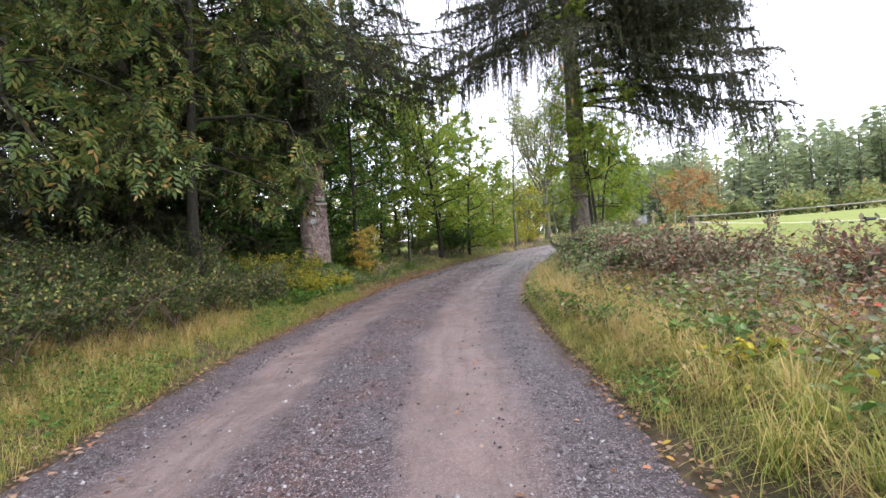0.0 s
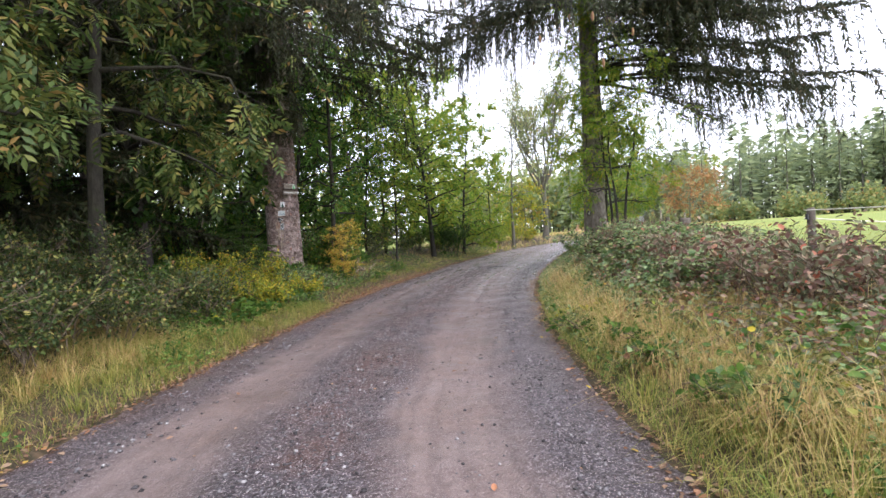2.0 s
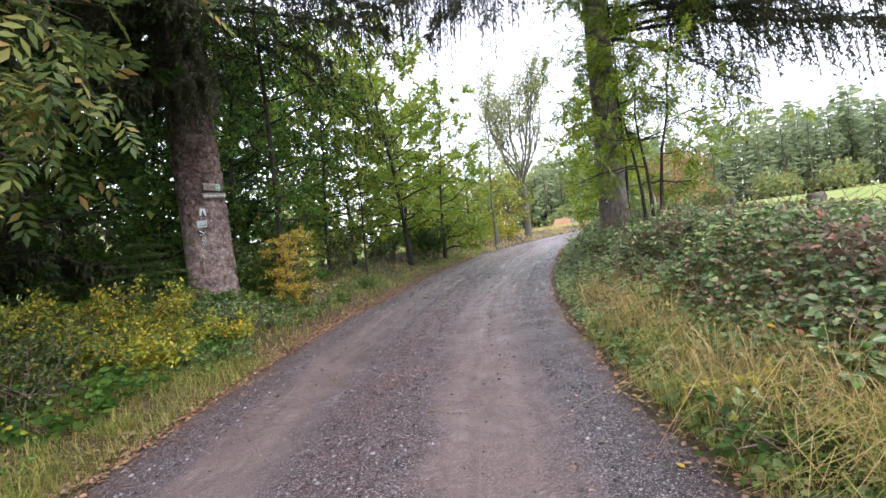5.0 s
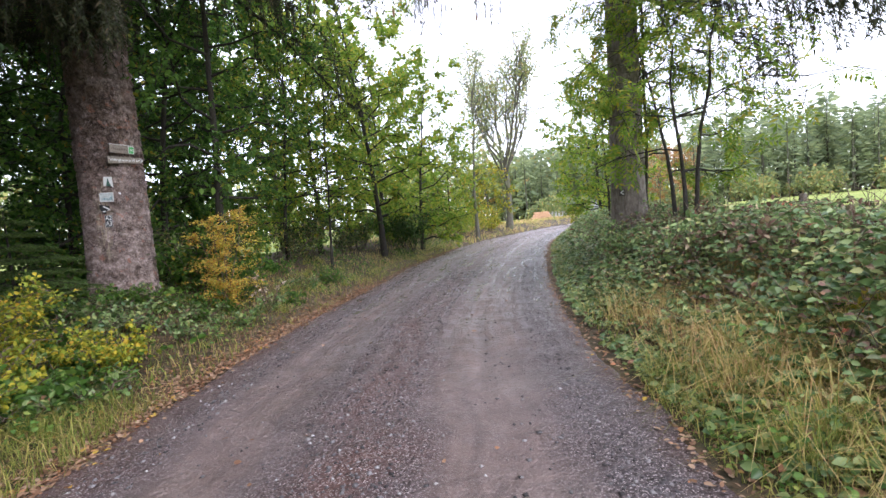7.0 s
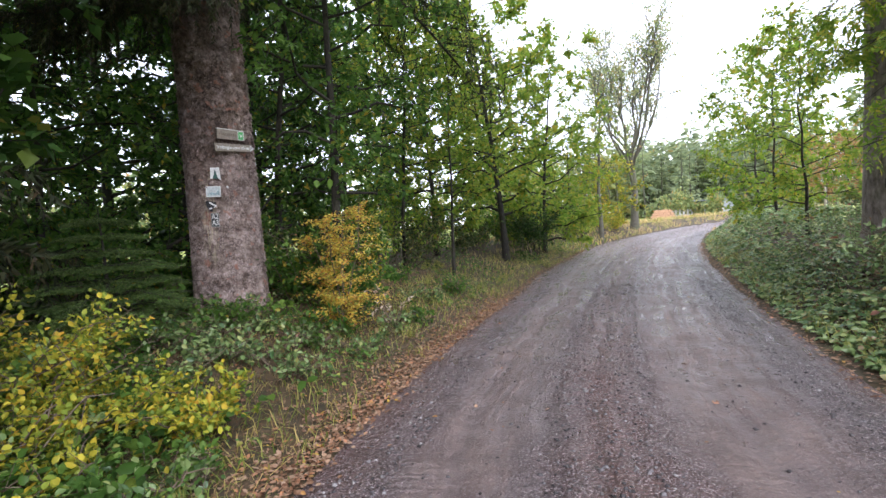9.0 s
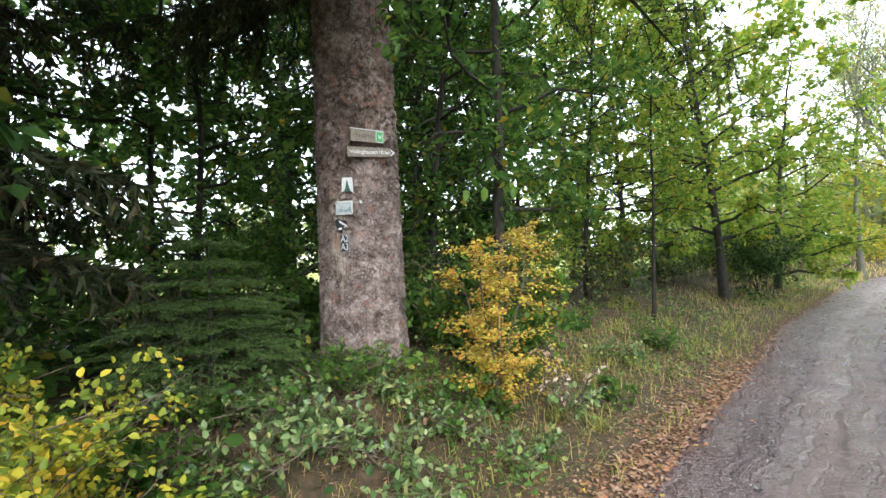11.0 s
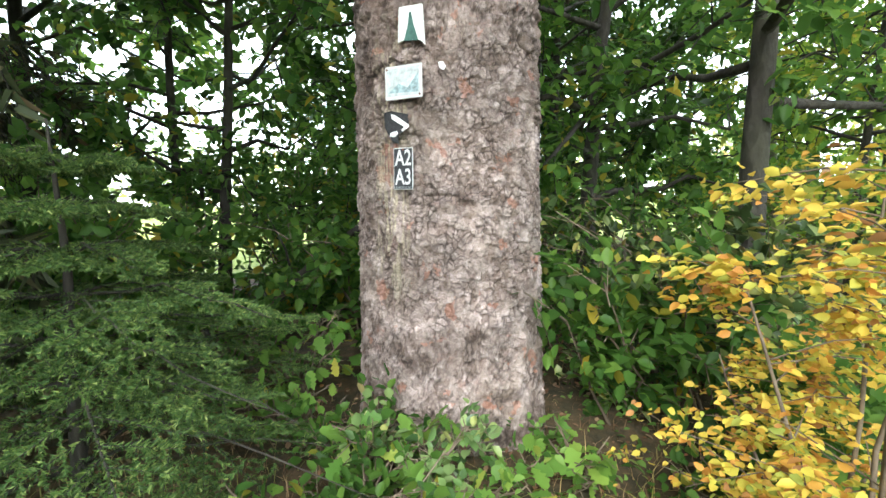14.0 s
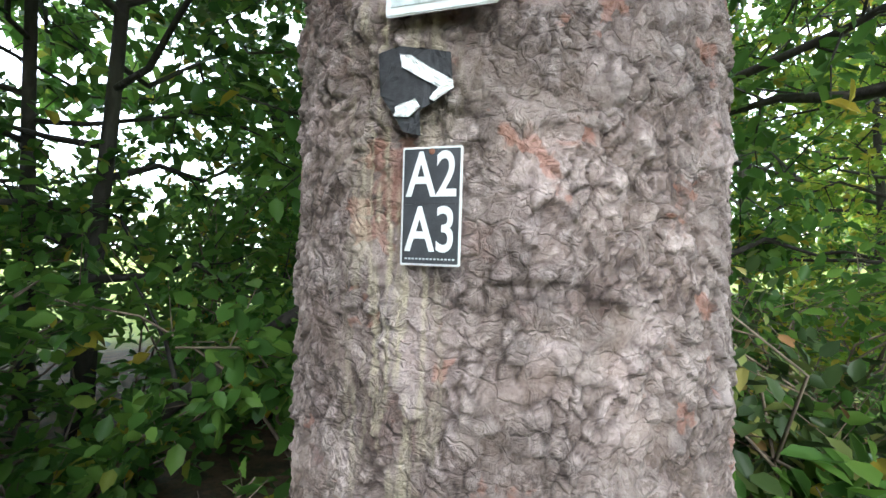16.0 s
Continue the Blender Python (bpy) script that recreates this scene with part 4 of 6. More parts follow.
def small_spruce():
    """Whorls of flat sprays: branch, side twigs, and short twigs on those, all clothed in needles."""
    rng = np.random.default_rng(77)
    x, y = SPRUCE_AT
    root = thing("young_spruce", on_land(x, y, -0.03), "young green spruce with layered twigs beside the marked tree", "tree")
    V, F = tubes(np.array([[[0, 0, 0], [0.02, 0, 0.5], [0, 0.02, 0.9], [0, 0, 1.4]]]), np.array([[0.03, 0.022, 0.014, 0.004]]), 8)
    part_np("trunk", V, F, M_BARK_DARK, root, smooth=True)
    q = np.linspace(0, 1, 7)
    main, side, small = [], [], []
    for w in range(8):
        f = w / 7
        for j in range(6):
            az = j * math.tau / 6 + w * 0.5 + rng.normal(0, 0.15)
            ln = 1.4 * (1.03 - 0.82 * f) * rng.uniform(0.75, 1.1)
            d, sd = np.array([np.cos(az), np.sin(az), 0]), np.array([-np.sin(az), np.cos(az), 0])
            B = d * (ln * q)[:, None]
            B[:, 2] = 0.16 + 1.1 * f + ln * (0.24 * q - 0.42 * q ** 2 + 0.10 * q ** 4) + rng.normal(0, 0.012, 7)
            main.append(B)
            m = 7 + int(ln * 8)
            for i in range(m):
                t = 0.14 + 0.83 * (i + rng.uniform(0.2, 0.8)) / m
                a = np.array([np.interp(t, q, B[:, c]) for c in range(3)])
                tl = (0.38 * ln * (1 - t) + 0.07) * rng.uniform(0.75, 1.1)
                sg = 1 if i % 2 else -1
                e = a + unit(d * 0.85 + sd * sg - np.array([0, 0, rng.uniform(0.1, 0.35)])) * tl
                side.append((a, e))
                for g in ((0.35, 0.55, 0.75) if tl > 0.16 else (0.55,)):
                    for s2 in (1, -1):
                        a2 = a + (e - a) * g
                        e2 = a2 + unit(unit(e - a) * 0.9 + np.cross(unit(e - a), [0, 0, 1.0]) * s2 - np.array([0, 0, 0.2])) * (tl * 0.42 * (1.1 - g) + 0.02)
                        small.append((a2, e2))
    def clear(pairs):
        P = np.array(pairs)
        return P[off_path(P[:, 1] + np.array([x, y, 0]), 0.42) & (P[:, 1, 2] > 0.0)]
    B, S, T = np.array(main), clear(side), clear(small)
    wood = [tubes(B, 0.008 * (1 - 0.8 * q)[None] * np.ones((len(B), 1)), 4), tubes(S, np.tile([0.003, 0.0015], (len(S), 1)), 3)]
    V, F = join_np(wood)
    part_np("branch", V, F, M_BARK_DARK, root)
    near = off_path(B[:, 1:].reshape(-1, 3) + np.array([x, y, 0]), 0.42)
    V, F = join_np([needles(S[:, 0], S[:, 1], 130, 0.018, 0.0064, rng, 0.9), needles(T[:, 0], T[:, 1], 46, 0.017, 0.0062, rng, 0.9),
                    needles(B[:, :-1].reshape(-1, 3)[near], B[:, 1:].reshape(-1, 3)[near], 70, 0.019, 0.0075, rng, 0.9)])
    part_np("needles", V, F, L_NEEDLE_YOUNG, root)


small_spruce()

# --- the wood on the side of the marked tree ---
broadleaf("ash_tree", -4.9, 9.4, 9.5, 0.11, 101, "leafy ash tree with green and yellowing foliage above the hedge", L_ASH, M_BARK_DARK,
          0.25, 2.6, 3000, 0.34, 40, (0.5, -0.6), 0.35, False, 14, leafw=0.36, droop=0.35, clump=0.05, feather=True)
broadleaf("ash_tree", -6.6, 6.3, 8.5, 0.10, 102, "leafy ash tree with green and yellowing foliage above the hedge", L_ASH, M_BARK_DARK,
          0.24, 2.5, 1900, 0.34, 38, (0.2, -0.3), 0.35, False, 13, leafw=0.36, droop=0.3, clump=0.05, feather=True)
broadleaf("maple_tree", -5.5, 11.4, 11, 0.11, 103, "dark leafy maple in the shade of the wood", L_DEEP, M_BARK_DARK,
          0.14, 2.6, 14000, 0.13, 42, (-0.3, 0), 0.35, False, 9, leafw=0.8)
broadleaf("hornbeam_tree", -3.3, 16.95, 10.5, 0.075, 104, "slim hornbeam with dense dark green leaves", L_BEECH, M_BARK_DARK,
          0.15, 2.3, 8500, 0.105, 40, (0.1, 0.1), 0.4, True, 10, leafw=0.62)
broadleaf("hornbeam_tree", -4.6, 17.6, 9.5, 0.07, 105, "slim hornbeam with dense dark green leaves", L_BEECH, M_BARK_DARK,
          0.10, 2.1, 8000, 0.105, 40, (-0.2, 0.3), 0.4, True, 10, leafw=0.62)
broadleaf("hornbeam_tree", -7.2, 15.6, 8.0, 0.055, 106, "slim hornbeam with a thin dark stem and fresh green leaves", L_BEECH, M_BARK_DARK,
          0.12, 1.9, 6000, 0.11, 32, (0.5, 0.2), 0.35, True, 9, leafw=0.65)
broadleaf("hornbeam_tree", -7.9, 15.5, 8.5, 0.05, 107, "slim hornbeam with a thin dark stem and fresh green leaves", L_BEECH, M_BARK_DARK,
          0.14, 1.7, 4800, 0.11, 30, (0.1, 0.4), 0.35, True, 9, leafw=0.65)
broadleaf("hornbeam_tree", -6.3, 17.6, 9.0, 0.06, 108, "slim hornbeam with a thin dark stem and fresh green leaves", L_BEECH, M_BARK_DARK,
          0.12, 2.0, 6500, 0.10, 34, (0.1, 0.1), 0.35, True, 9, leafw=0.65)
spruce("spruce_tree", -7.3, 11.3, 19, 0.16, 171, "shady spruce with low dark branches inside the wood", 1.5, 3.3, 76, 34, 11, 0.13, 0.042, 0.6, z_hi=0.5, top_taper=0.4)
spruce("spruce_tree", -7.7, 13.0, 18, 0.15, 173, "shady spruce with low dark branches inside the wood", 1.6, 2.1, 60, 40, 26, 0.034, 0.012, 0.4, z_hi=0.55, top_taper=0.3)
spruce("spruce_tree", -8.9, 10.2, 19, 0.16, 174, "shady spruce with low dark branches inside the wood", 1.4, 3.2, 70, 34, 9, 0.14, 0.05, 0.6, z_hi=0.55, top_taper=0.3)
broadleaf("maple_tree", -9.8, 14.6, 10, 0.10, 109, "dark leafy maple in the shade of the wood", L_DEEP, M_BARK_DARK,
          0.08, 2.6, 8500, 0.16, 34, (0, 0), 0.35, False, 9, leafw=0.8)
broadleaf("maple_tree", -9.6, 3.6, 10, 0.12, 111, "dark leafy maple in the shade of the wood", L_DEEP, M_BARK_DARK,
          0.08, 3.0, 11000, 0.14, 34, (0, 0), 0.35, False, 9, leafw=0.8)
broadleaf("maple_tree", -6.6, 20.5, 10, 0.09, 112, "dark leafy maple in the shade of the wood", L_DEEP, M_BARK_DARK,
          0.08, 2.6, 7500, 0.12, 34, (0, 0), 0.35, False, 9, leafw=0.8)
broadleaf("hornbeam_tree", -2.9, 20.6, 8.0, 0.05, 113, "thin hornbeam sapling with light green leaves", L_LIGHT, M_BARK_DARK,
          0.10, 1.9, 7000, 0.10, 36, (0.2, 0.2), 0.4, False, 9, leafw=0.62)
broadleaf("maple_sapling", -1.75, 20.4, 6.2, 0.035, 114, "thin light green maple sapling by the road", L_LIGHT, M_BARK_DARK,
          0.2, 1.3, 3000, 0.10, 22, (0.1, 0.1), 0.45, False, 8, leafw=0.75)
broadleaf("maple_sapling", -0.4, 24.4, 9.5, 0.10, 115, "light green maple with yellowing leaves by the road", L_LIGHT, M_BARK_DARK,
          0.14, 2.3, 7500, 0.14, 36, (-0.3, 0.2), 0.6, False, 9, leafw=0.75)
broadleaf("maple_sapling", -2.6, 24.6, 8.5, 0.08, 116, "light green maple with yellowing leaves by the road", L_LIGHT, M_BARK_DARK,
          0.10, 2.4, 8000, 0.14, 36, (0, 0.2), 0.5, False, 9, leafw=0.75)
broadleaf("maple_sapling", 1.2, 28.0, 7.5, 0.08, 117, "light green maple with yellowing leaves by the road", L_LIGHT, M_BARK_DARK,
          0.06, 2.5, 8000, 0.14, 34, (0, 0), 0.5, False, 9, leafw=0.75)
broadleaf("maple_tree", -4.6, 28.0, 11, 0.12, 118, "green maple at the back of the wood", L_BEECH, M_BARK_GREY,
          0.06, 3.3, 15000, 0.18, 36, (0, 0), 0.5, False, 9, leafw=0.75)
broadleaf("maple_tree", -0.5, 33.0, 11, 0.12, 119, "green maple at the back of the wood", L_LIGHT, M_BARK_DARK,
          0.05, 3.1, 13000, 0.18, 36, (0, 0), 0.5, False, 9, leafw=0.75)
broadleaf("bare_ash_tree", 5.2, 36.0, 11.0, 0.11, 120, "half bare ash tree with few leaves beside the road", L_FARMIX, M_BARK_GREY,
          0.3, 2.0, 900, 0.14, 30, (0, 0), 1.1, False, 10, leafw=0.6)


def forked_tree(name, x, y, height, r0, seed, label, leaf, bark, fork=0.36, spread=3.4, arms=8, nleaf=2600, size=0.2):
    """A trunk that forks into rising limbs, each with branches and twigs, thinly leaved."""
    rng = np.random.default_rng(seed)
    root = thing(name, on_land(x, y, -0.05), label, "tree")
    zf = height * fork
    q = np.linspace(0, 1, 7)
    C = np.stack([0.1 * np.sin(q * 4), 0.1 * np.cos(q * 3) - 0.1, zf * q], -1)
    wood = [tubes(C[None], (r0 * (1 - 0.35 * q) * (1 + 0.4 * np.exp(-q * 9)))[None], 10)]
    az = np.arange(arms) * 2.4 + rng.normal(0, 0.3, arms)
    out = spread * np.where(np.arange(arms) == 0, 0.15, rng.uniform(0.55, 1.0, arms))
    top = height * rng.uniform(0.78, 1.0, arms) - 0.10 * height * out / spread
    start = C[-1] - np.array([0, 0, 1.0]) * rng.uniform(0, 0.14 * height, (arms, 1))
    ends = np.stack([np.cos(az) * out, np.sin(az) * out, top], -1)
    L = start[:, None] + (ends - start)[:, None] * q[None, :, None]
    L[..., :2] += (np.stack([np.cos(az), np.sin(az)], -1) * out[:, None] * 0.28)[:, None] * np.sin(np.pi * q)[None, :, None]
    L[:, 1:] += rng.normal(0, 0.10, (arms, 6, 3))
    wood.append(tubes(L, r0 * 0.42 * (1 - 0.88 * q)[None] * np.ones((arms, 1)), 6))
    def shoots(P, n, length, r):
        k = P.shape[1]
        i = rng.integers(0, len(P), n)
        t = rng.uniform(0.2, 1, n) * (k - 1)
        j = np.minimum(t.astype(int), k - 2)
        f = (t - j)[:, None]
        a = P[i, j] * (1 - f) + P[i, j + 1] * f
        d = unit(P[i, j + 1] - P[i, j]) * 0.9 + rng.normal(0, 0.5, (n, 3)) + np.array([0, 0, 0.35])
        b = a + unit(d) * (length * rng.uniform(0.5, 1.2, n))[:, None]
        m = (a + b) / 2 + rng.normal(0, 0.07 * length, (n, 3))
        S = np.stack([a, m, b], 1)
        wood.append(tubes(S, np.array([r, r * 0.7, r * 0.3])[None] * np.ones((n, 1)), 4))
        return S
    S1 = shoots(L, arms * 9, height * 0.14, 0.035)
    S2 = shoots(S1, arms * 80, height * 0.085, 0.014)
    V, F = join_np(wood)
    part_np("trunk", V, F, bark, root, smooth=True)
    i = rng.integers(0, len(S2), nleaf)
    P = S2[i, 1] + (S2[i, 2] - S2[i, 1]) * rng.uniform(-0.3, 1.1, (nleaf, 1)) + rng.normal(0, 0.12, (nleaf, 3))
    V, F = kites(P, rng.normal(size=(nleaf, 3)) - [0, 0, 0.4], rng.normal(size=(nleaf, 3)) + [0, 0, 1], size * rng.uniform(0.6, 1.2, nleaf), 0.6)
    part_np("crown", V, F, leaf, root)


forked_tree("bare_ash_tree", 9.3, 44.0, 15.6, 0.25, 121, "half bare ash tree forking into rising limbs with few rusty leaves", L_FARMIX, M_BARK_GREY, arms=12, nleaf=8500, size=0.19)
broadleaf("maple_sapling", 3.6, 36.5, 6.0, 0.07, 122, "yellow-green maple by the road", L_LIGHT, M_BARK_DARK, 0.05, 2.2, 6000, 0.15, 28, (0, 0), 0.4, leafw=0.75)
broadleaf("maple_sapling", 7.2, 42.0, 4.5, 0.06, 123, "small maple with golden yellow leaves by the road", L_YELLOW, M_BARK_GREY, 0.04, 1.8, 4000, 0.16, 24, (0, 0), 0.4, leafw=0.75)

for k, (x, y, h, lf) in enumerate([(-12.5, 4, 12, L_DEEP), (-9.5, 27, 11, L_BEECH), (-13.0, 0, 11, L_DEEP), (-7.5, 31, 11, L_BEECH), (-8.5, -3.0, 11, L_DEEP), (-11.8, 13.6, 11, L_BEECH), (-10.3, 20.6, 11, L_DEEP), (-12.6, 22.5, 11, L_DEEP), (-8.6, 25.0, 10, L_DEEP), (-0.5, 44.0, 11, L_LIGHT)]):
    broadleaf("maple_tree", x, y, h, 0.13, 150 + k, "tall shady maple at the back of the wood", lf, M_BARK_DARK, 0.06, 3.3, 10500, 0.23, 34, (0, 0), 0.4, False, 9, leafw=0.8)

# --- the side of the pasture ---
broadleaf("ash_sapling", 4.75, 16.15, 8.2, 0.035, 131, "light green ash sapling growing out of the brambles", L_LIGHT, M_BARK_DARK,
          0.3, 1.2, 1700, 0.25, 36, (-0.2, -0.4), 0.6, True, 8, leafw=0.36, droop=0.3, stems=2, feather=True)
broadleaf("ash_sapling", 4.5, 14.5, 5.2, 0.04, 132, "many-stemmed ash sapling with light green leaves and dark stems", L_LIGHT, M_BARK_DARK,
          0.3, 1.5, 1000, 0.26, 30, (0.3, 0.1), 0.5, True, 8, leafw=0.36, droop=0.25, stems=3, feather=True)
broadleaf("maple_sapling", 6.6, 21.5, 5.0, 0.04, 133, "yellow-green sapling behind the roadside spruce", L_LIGHT, M_BARK_DARK, 0.1, 1.6, 4500, 0.11, 26, (0, 0), 0.5, leafw=0.7)
broadleaf("maple_sapling", 8.2, 25.5, 6.0, 0.05, 134, "yellow-green sapling behind the roadside spruce", L_LIGHT, M_BARK_DARK, 0.1, 1.9, 5000, 0.13, 26, (0, 0), 0.5, leafw=0.7)
broadleaf("maple_sapling", 11.5, 32.5, 6.5, 0.06, 135, "yellow-green sapling behind the roadside spruce", L_LIGHT, M_BARK_DARK, 0.08, 2.2, 5000, 0.15, 26, (0, 0), 0.5, leafw=0.7)
broadleaf("rust_tree", 23.0, 45.5, 5.2, 0.06, 136, "round rust-orange tree at the edge of the pasture", L_RUST, M_BARK_GREY, 0.3, 2.9, 5000, 0.17, 30, (0, 0), 0.3, leafw=0.7)

# ---------- shrubs, brambles, grass ----------
def shrub(name, x, y, h, w, seed, label, leaf, nleaf, size, category="shrub", stems=14, leafw=0.6, oval=True, wood=None, arch=0.5, kind="", base=0.0):
    """Arching stems from one foot with leaves along them."""
    rng = np.random.default_rng(seed)
    root = thing(name, on_land(x, y, -0.03), label, category, kind=kind)
    az = rng.random(stems) * 2 * np.pi
    ln = rng.uniform(0.6, 1.1, stems)
    q = np.linspace(0, 1, 6)
    foot = rng.normal(0, 0.12 * w, (stems, 2))
    P = np.zeros((stems, 6, 3))
    P[..., 0] = foot[:, :1] + np.cos(az)[:, None] * (w * ln)[:, None] * q ** 1.2
    P[..., 1] = foot[:, 1:] + np.sin(az)[:, None] * (w * ln)[:, None] * q ** 1.2
    P[..., 2] = h * ln[:, None] * (1.25 * q - arch * q ** 2)
    P[:, 1:] += rng.normal(0, 0.05 * w, (stems, 5, 3))
    m = 6
    tq = rng.uniform(0.25, 1, (stems, m))
    tb = np.stack([np.stack([np.interp(tq[i], q, P[i, :, c]) for c in range(3)], -1) for i in range(stems)])
    te = tb + unit(rng.normal(0, 1, tb.shape) + np.array([0, 0, 0.25])) * w * rng.uniform(0.2, 0.45, (stems, m, 1))
    a, b = tb.reshape(-1, 3), te.reshape(-1, 3)
    V, F = join_np([tubes(P, np.linspace(0.009, 0.003, 6)[None] * np.ones((stems, 1)), 4), tubes(np.stack([a, b], 1), np.tile([0.003, 0.0015], (len(a), 1)), 3)])
    part_np("branch", V, F, wood or M_TWIG, root)
    pick = rng.integers(0, len(a), nleaf)
    L = a[pick] + (b - a)[pick] * rng.uniform(0, 1.05, (nleaf, 1)) + rng.normal(0, 0.045 * w, (nleaf, 3))
    A = (b - a)[pick] + rng.normal(0, 0.25 * w, (nleaf, 3))
    N = np.array([0, 0, 1.0]) + rng.normal(0, 0.5, (nleaf, 3))
    ok = (off_path(L + np.array([x, y, 0]), 0.38) | (L[:, 2] < 0.42)) & (L[:, 2] > base)
    L, A, N = L[ok], A[ok], N[ok]
    V, F = (lobed if oval == "lobed" else leaves if oval else kites)(L, A, N, size * rng.uniform(0.6, 1.25, len(L)), leafw)
    part_np("foliage", V, F, leaf, root)
    return root


rs = np.random.default_rng(5)
HEDGE = "dense dark hedge bramble with small leaves along the verge"
for i in range(34):
    y = -1.5 + i * 0.36 + rs.uniform(-0.2, 0.2)
    row = i % 2
    x = float(edge_l(y)) - (1.3 if row == 0 else 2.35) - rs.uniform(0, 0.45)
    if y > 10.2:
        x -= 0.7
    shrub("hedge_shrub", x, y, rs.uniform(0.85, 1.25) + 0.35 * row, rs.uniform(0.7, 0.95), 200 + i, HEDGE, L_BLACKTHORN, 2100, 0.05, stems=15, oval=False)
for i in range(12):
    y = -2 + i * 1.25
    shrub("hedge_shrub", float(edge_l(y)) - 4.3 - rs.uniform(0, 0.8), y, rs.uniform(1.3, 1.9), 1.25, 300 + i, HEDGE, L_DEEP, 1700, 0.09, stems=15, oval=False)
for i, (x, y, h, w) in enumerate([(-4.0, 12.35, 0.75, 0.7), (-3.6, 11.9, 0.7, 0.65), (-4.5, 11.8, 0.8, 0.75), (-3.3, 11.3, 0.6, 0.5), (-4.8, 12.4, 0.65, 0.6), (-3.9, 11.1, 0.75, 0.6), (-3.5, 12.5, 0.5, 0.5), (-2.95, 12.55, 0.5, 0.42)]):
    shrub("yellow_shrub", x, y, h, w, 330 + i, "low shrub with small yellow autumn leaves on the verge", L_YELLOW, 1900, 0.042, stems=14, leafw=0.75)
for i in range(16):
    y = 16.6 + i * 1.25
    shrub("undergrowth_shrub", float(edge_l(y)) - 2.3 - rs.uniform(0, 1.3), y, rs.uniform(1.0, 2.0), rs.uniform(0.9, 1.3), 350 + i,
          "green undergrowth shrub at the wood's edge", (L_BLACKTHORN, L_BEECH, L_LIGHT)[i % 3], 1800 if i > 2 else 1500, 0.08, stems=14, oval=i < 3)
shrub("dark_bush", 0.55, 25.6, 2.2, 1.3, 380, "dense dark bush at the foot of the maples", L_DEEP, 2600, 0.09, stems=18, wood=M_BARK_DARK)
for i in range(7):
    y = 27.5 + i * 2.3
    shrub("undergrowth_shrub", float(edge_l(y)) - 1.9, y, rs.uniform(1.2, 2.4), 1.5, 390 + i, "yellow-green shrub by the road", L_LIGHT if i < 5 else L_YELLOW, 1400, 0.12, oval=False)
for i, (x, y, h, w) in enumerate([(-5.6, 16.2, 1.3, 0.9), (-3.6, 16.3, 1.2, 0.75), (-2.9, 16.4, 1.0, 0.7), (-6.6, 14.6, 1.5, 1.0), (-6.2, 13.2, 1.2, 0.9), (-5.2, 17.4, 1.8, 1.1), (-8.2, 14.0, 1.6, 1.2), (-7.6, 16.4, 2.3, 1.2), (-8.9, 17.6, 2.2, 1.3)]):
    shrub("hornbeam_bush", x, y, h, w, 410 + i, "green hornbeam bush beneath the trees", L_BEECH, 1700, 0.085, stems=14, leafw=0.68)
for i, (x, y, h) in enumerate([(-4.15, 14.98, 0.32), (-3.8, 15.1, 0.3), (-4.95, 15.0, 0.62), (-4.72, 14.85, 0.34), (-5.2, 15.15, 0.7), (-3.6, 15.5, 0.32), (-3.95, 14.85, 0.25)]):
    shrub("oak_seedling", x, y, h, 0.2 + 0.12 * h, 430 + i, "oak seedling with lobed bright green leaves at the marked trunk", L_OAK, 46, 0.10, "seedling", stems=6, leafw=1.0, oval="lobed")
shrub("withered_shrub", -2.2, 15.55, 0.85, 0.3, 445, "thin withered shrub with a few pale curled leaves", L_PALE, 60, 0.06, stems=7, leafw=0.5)


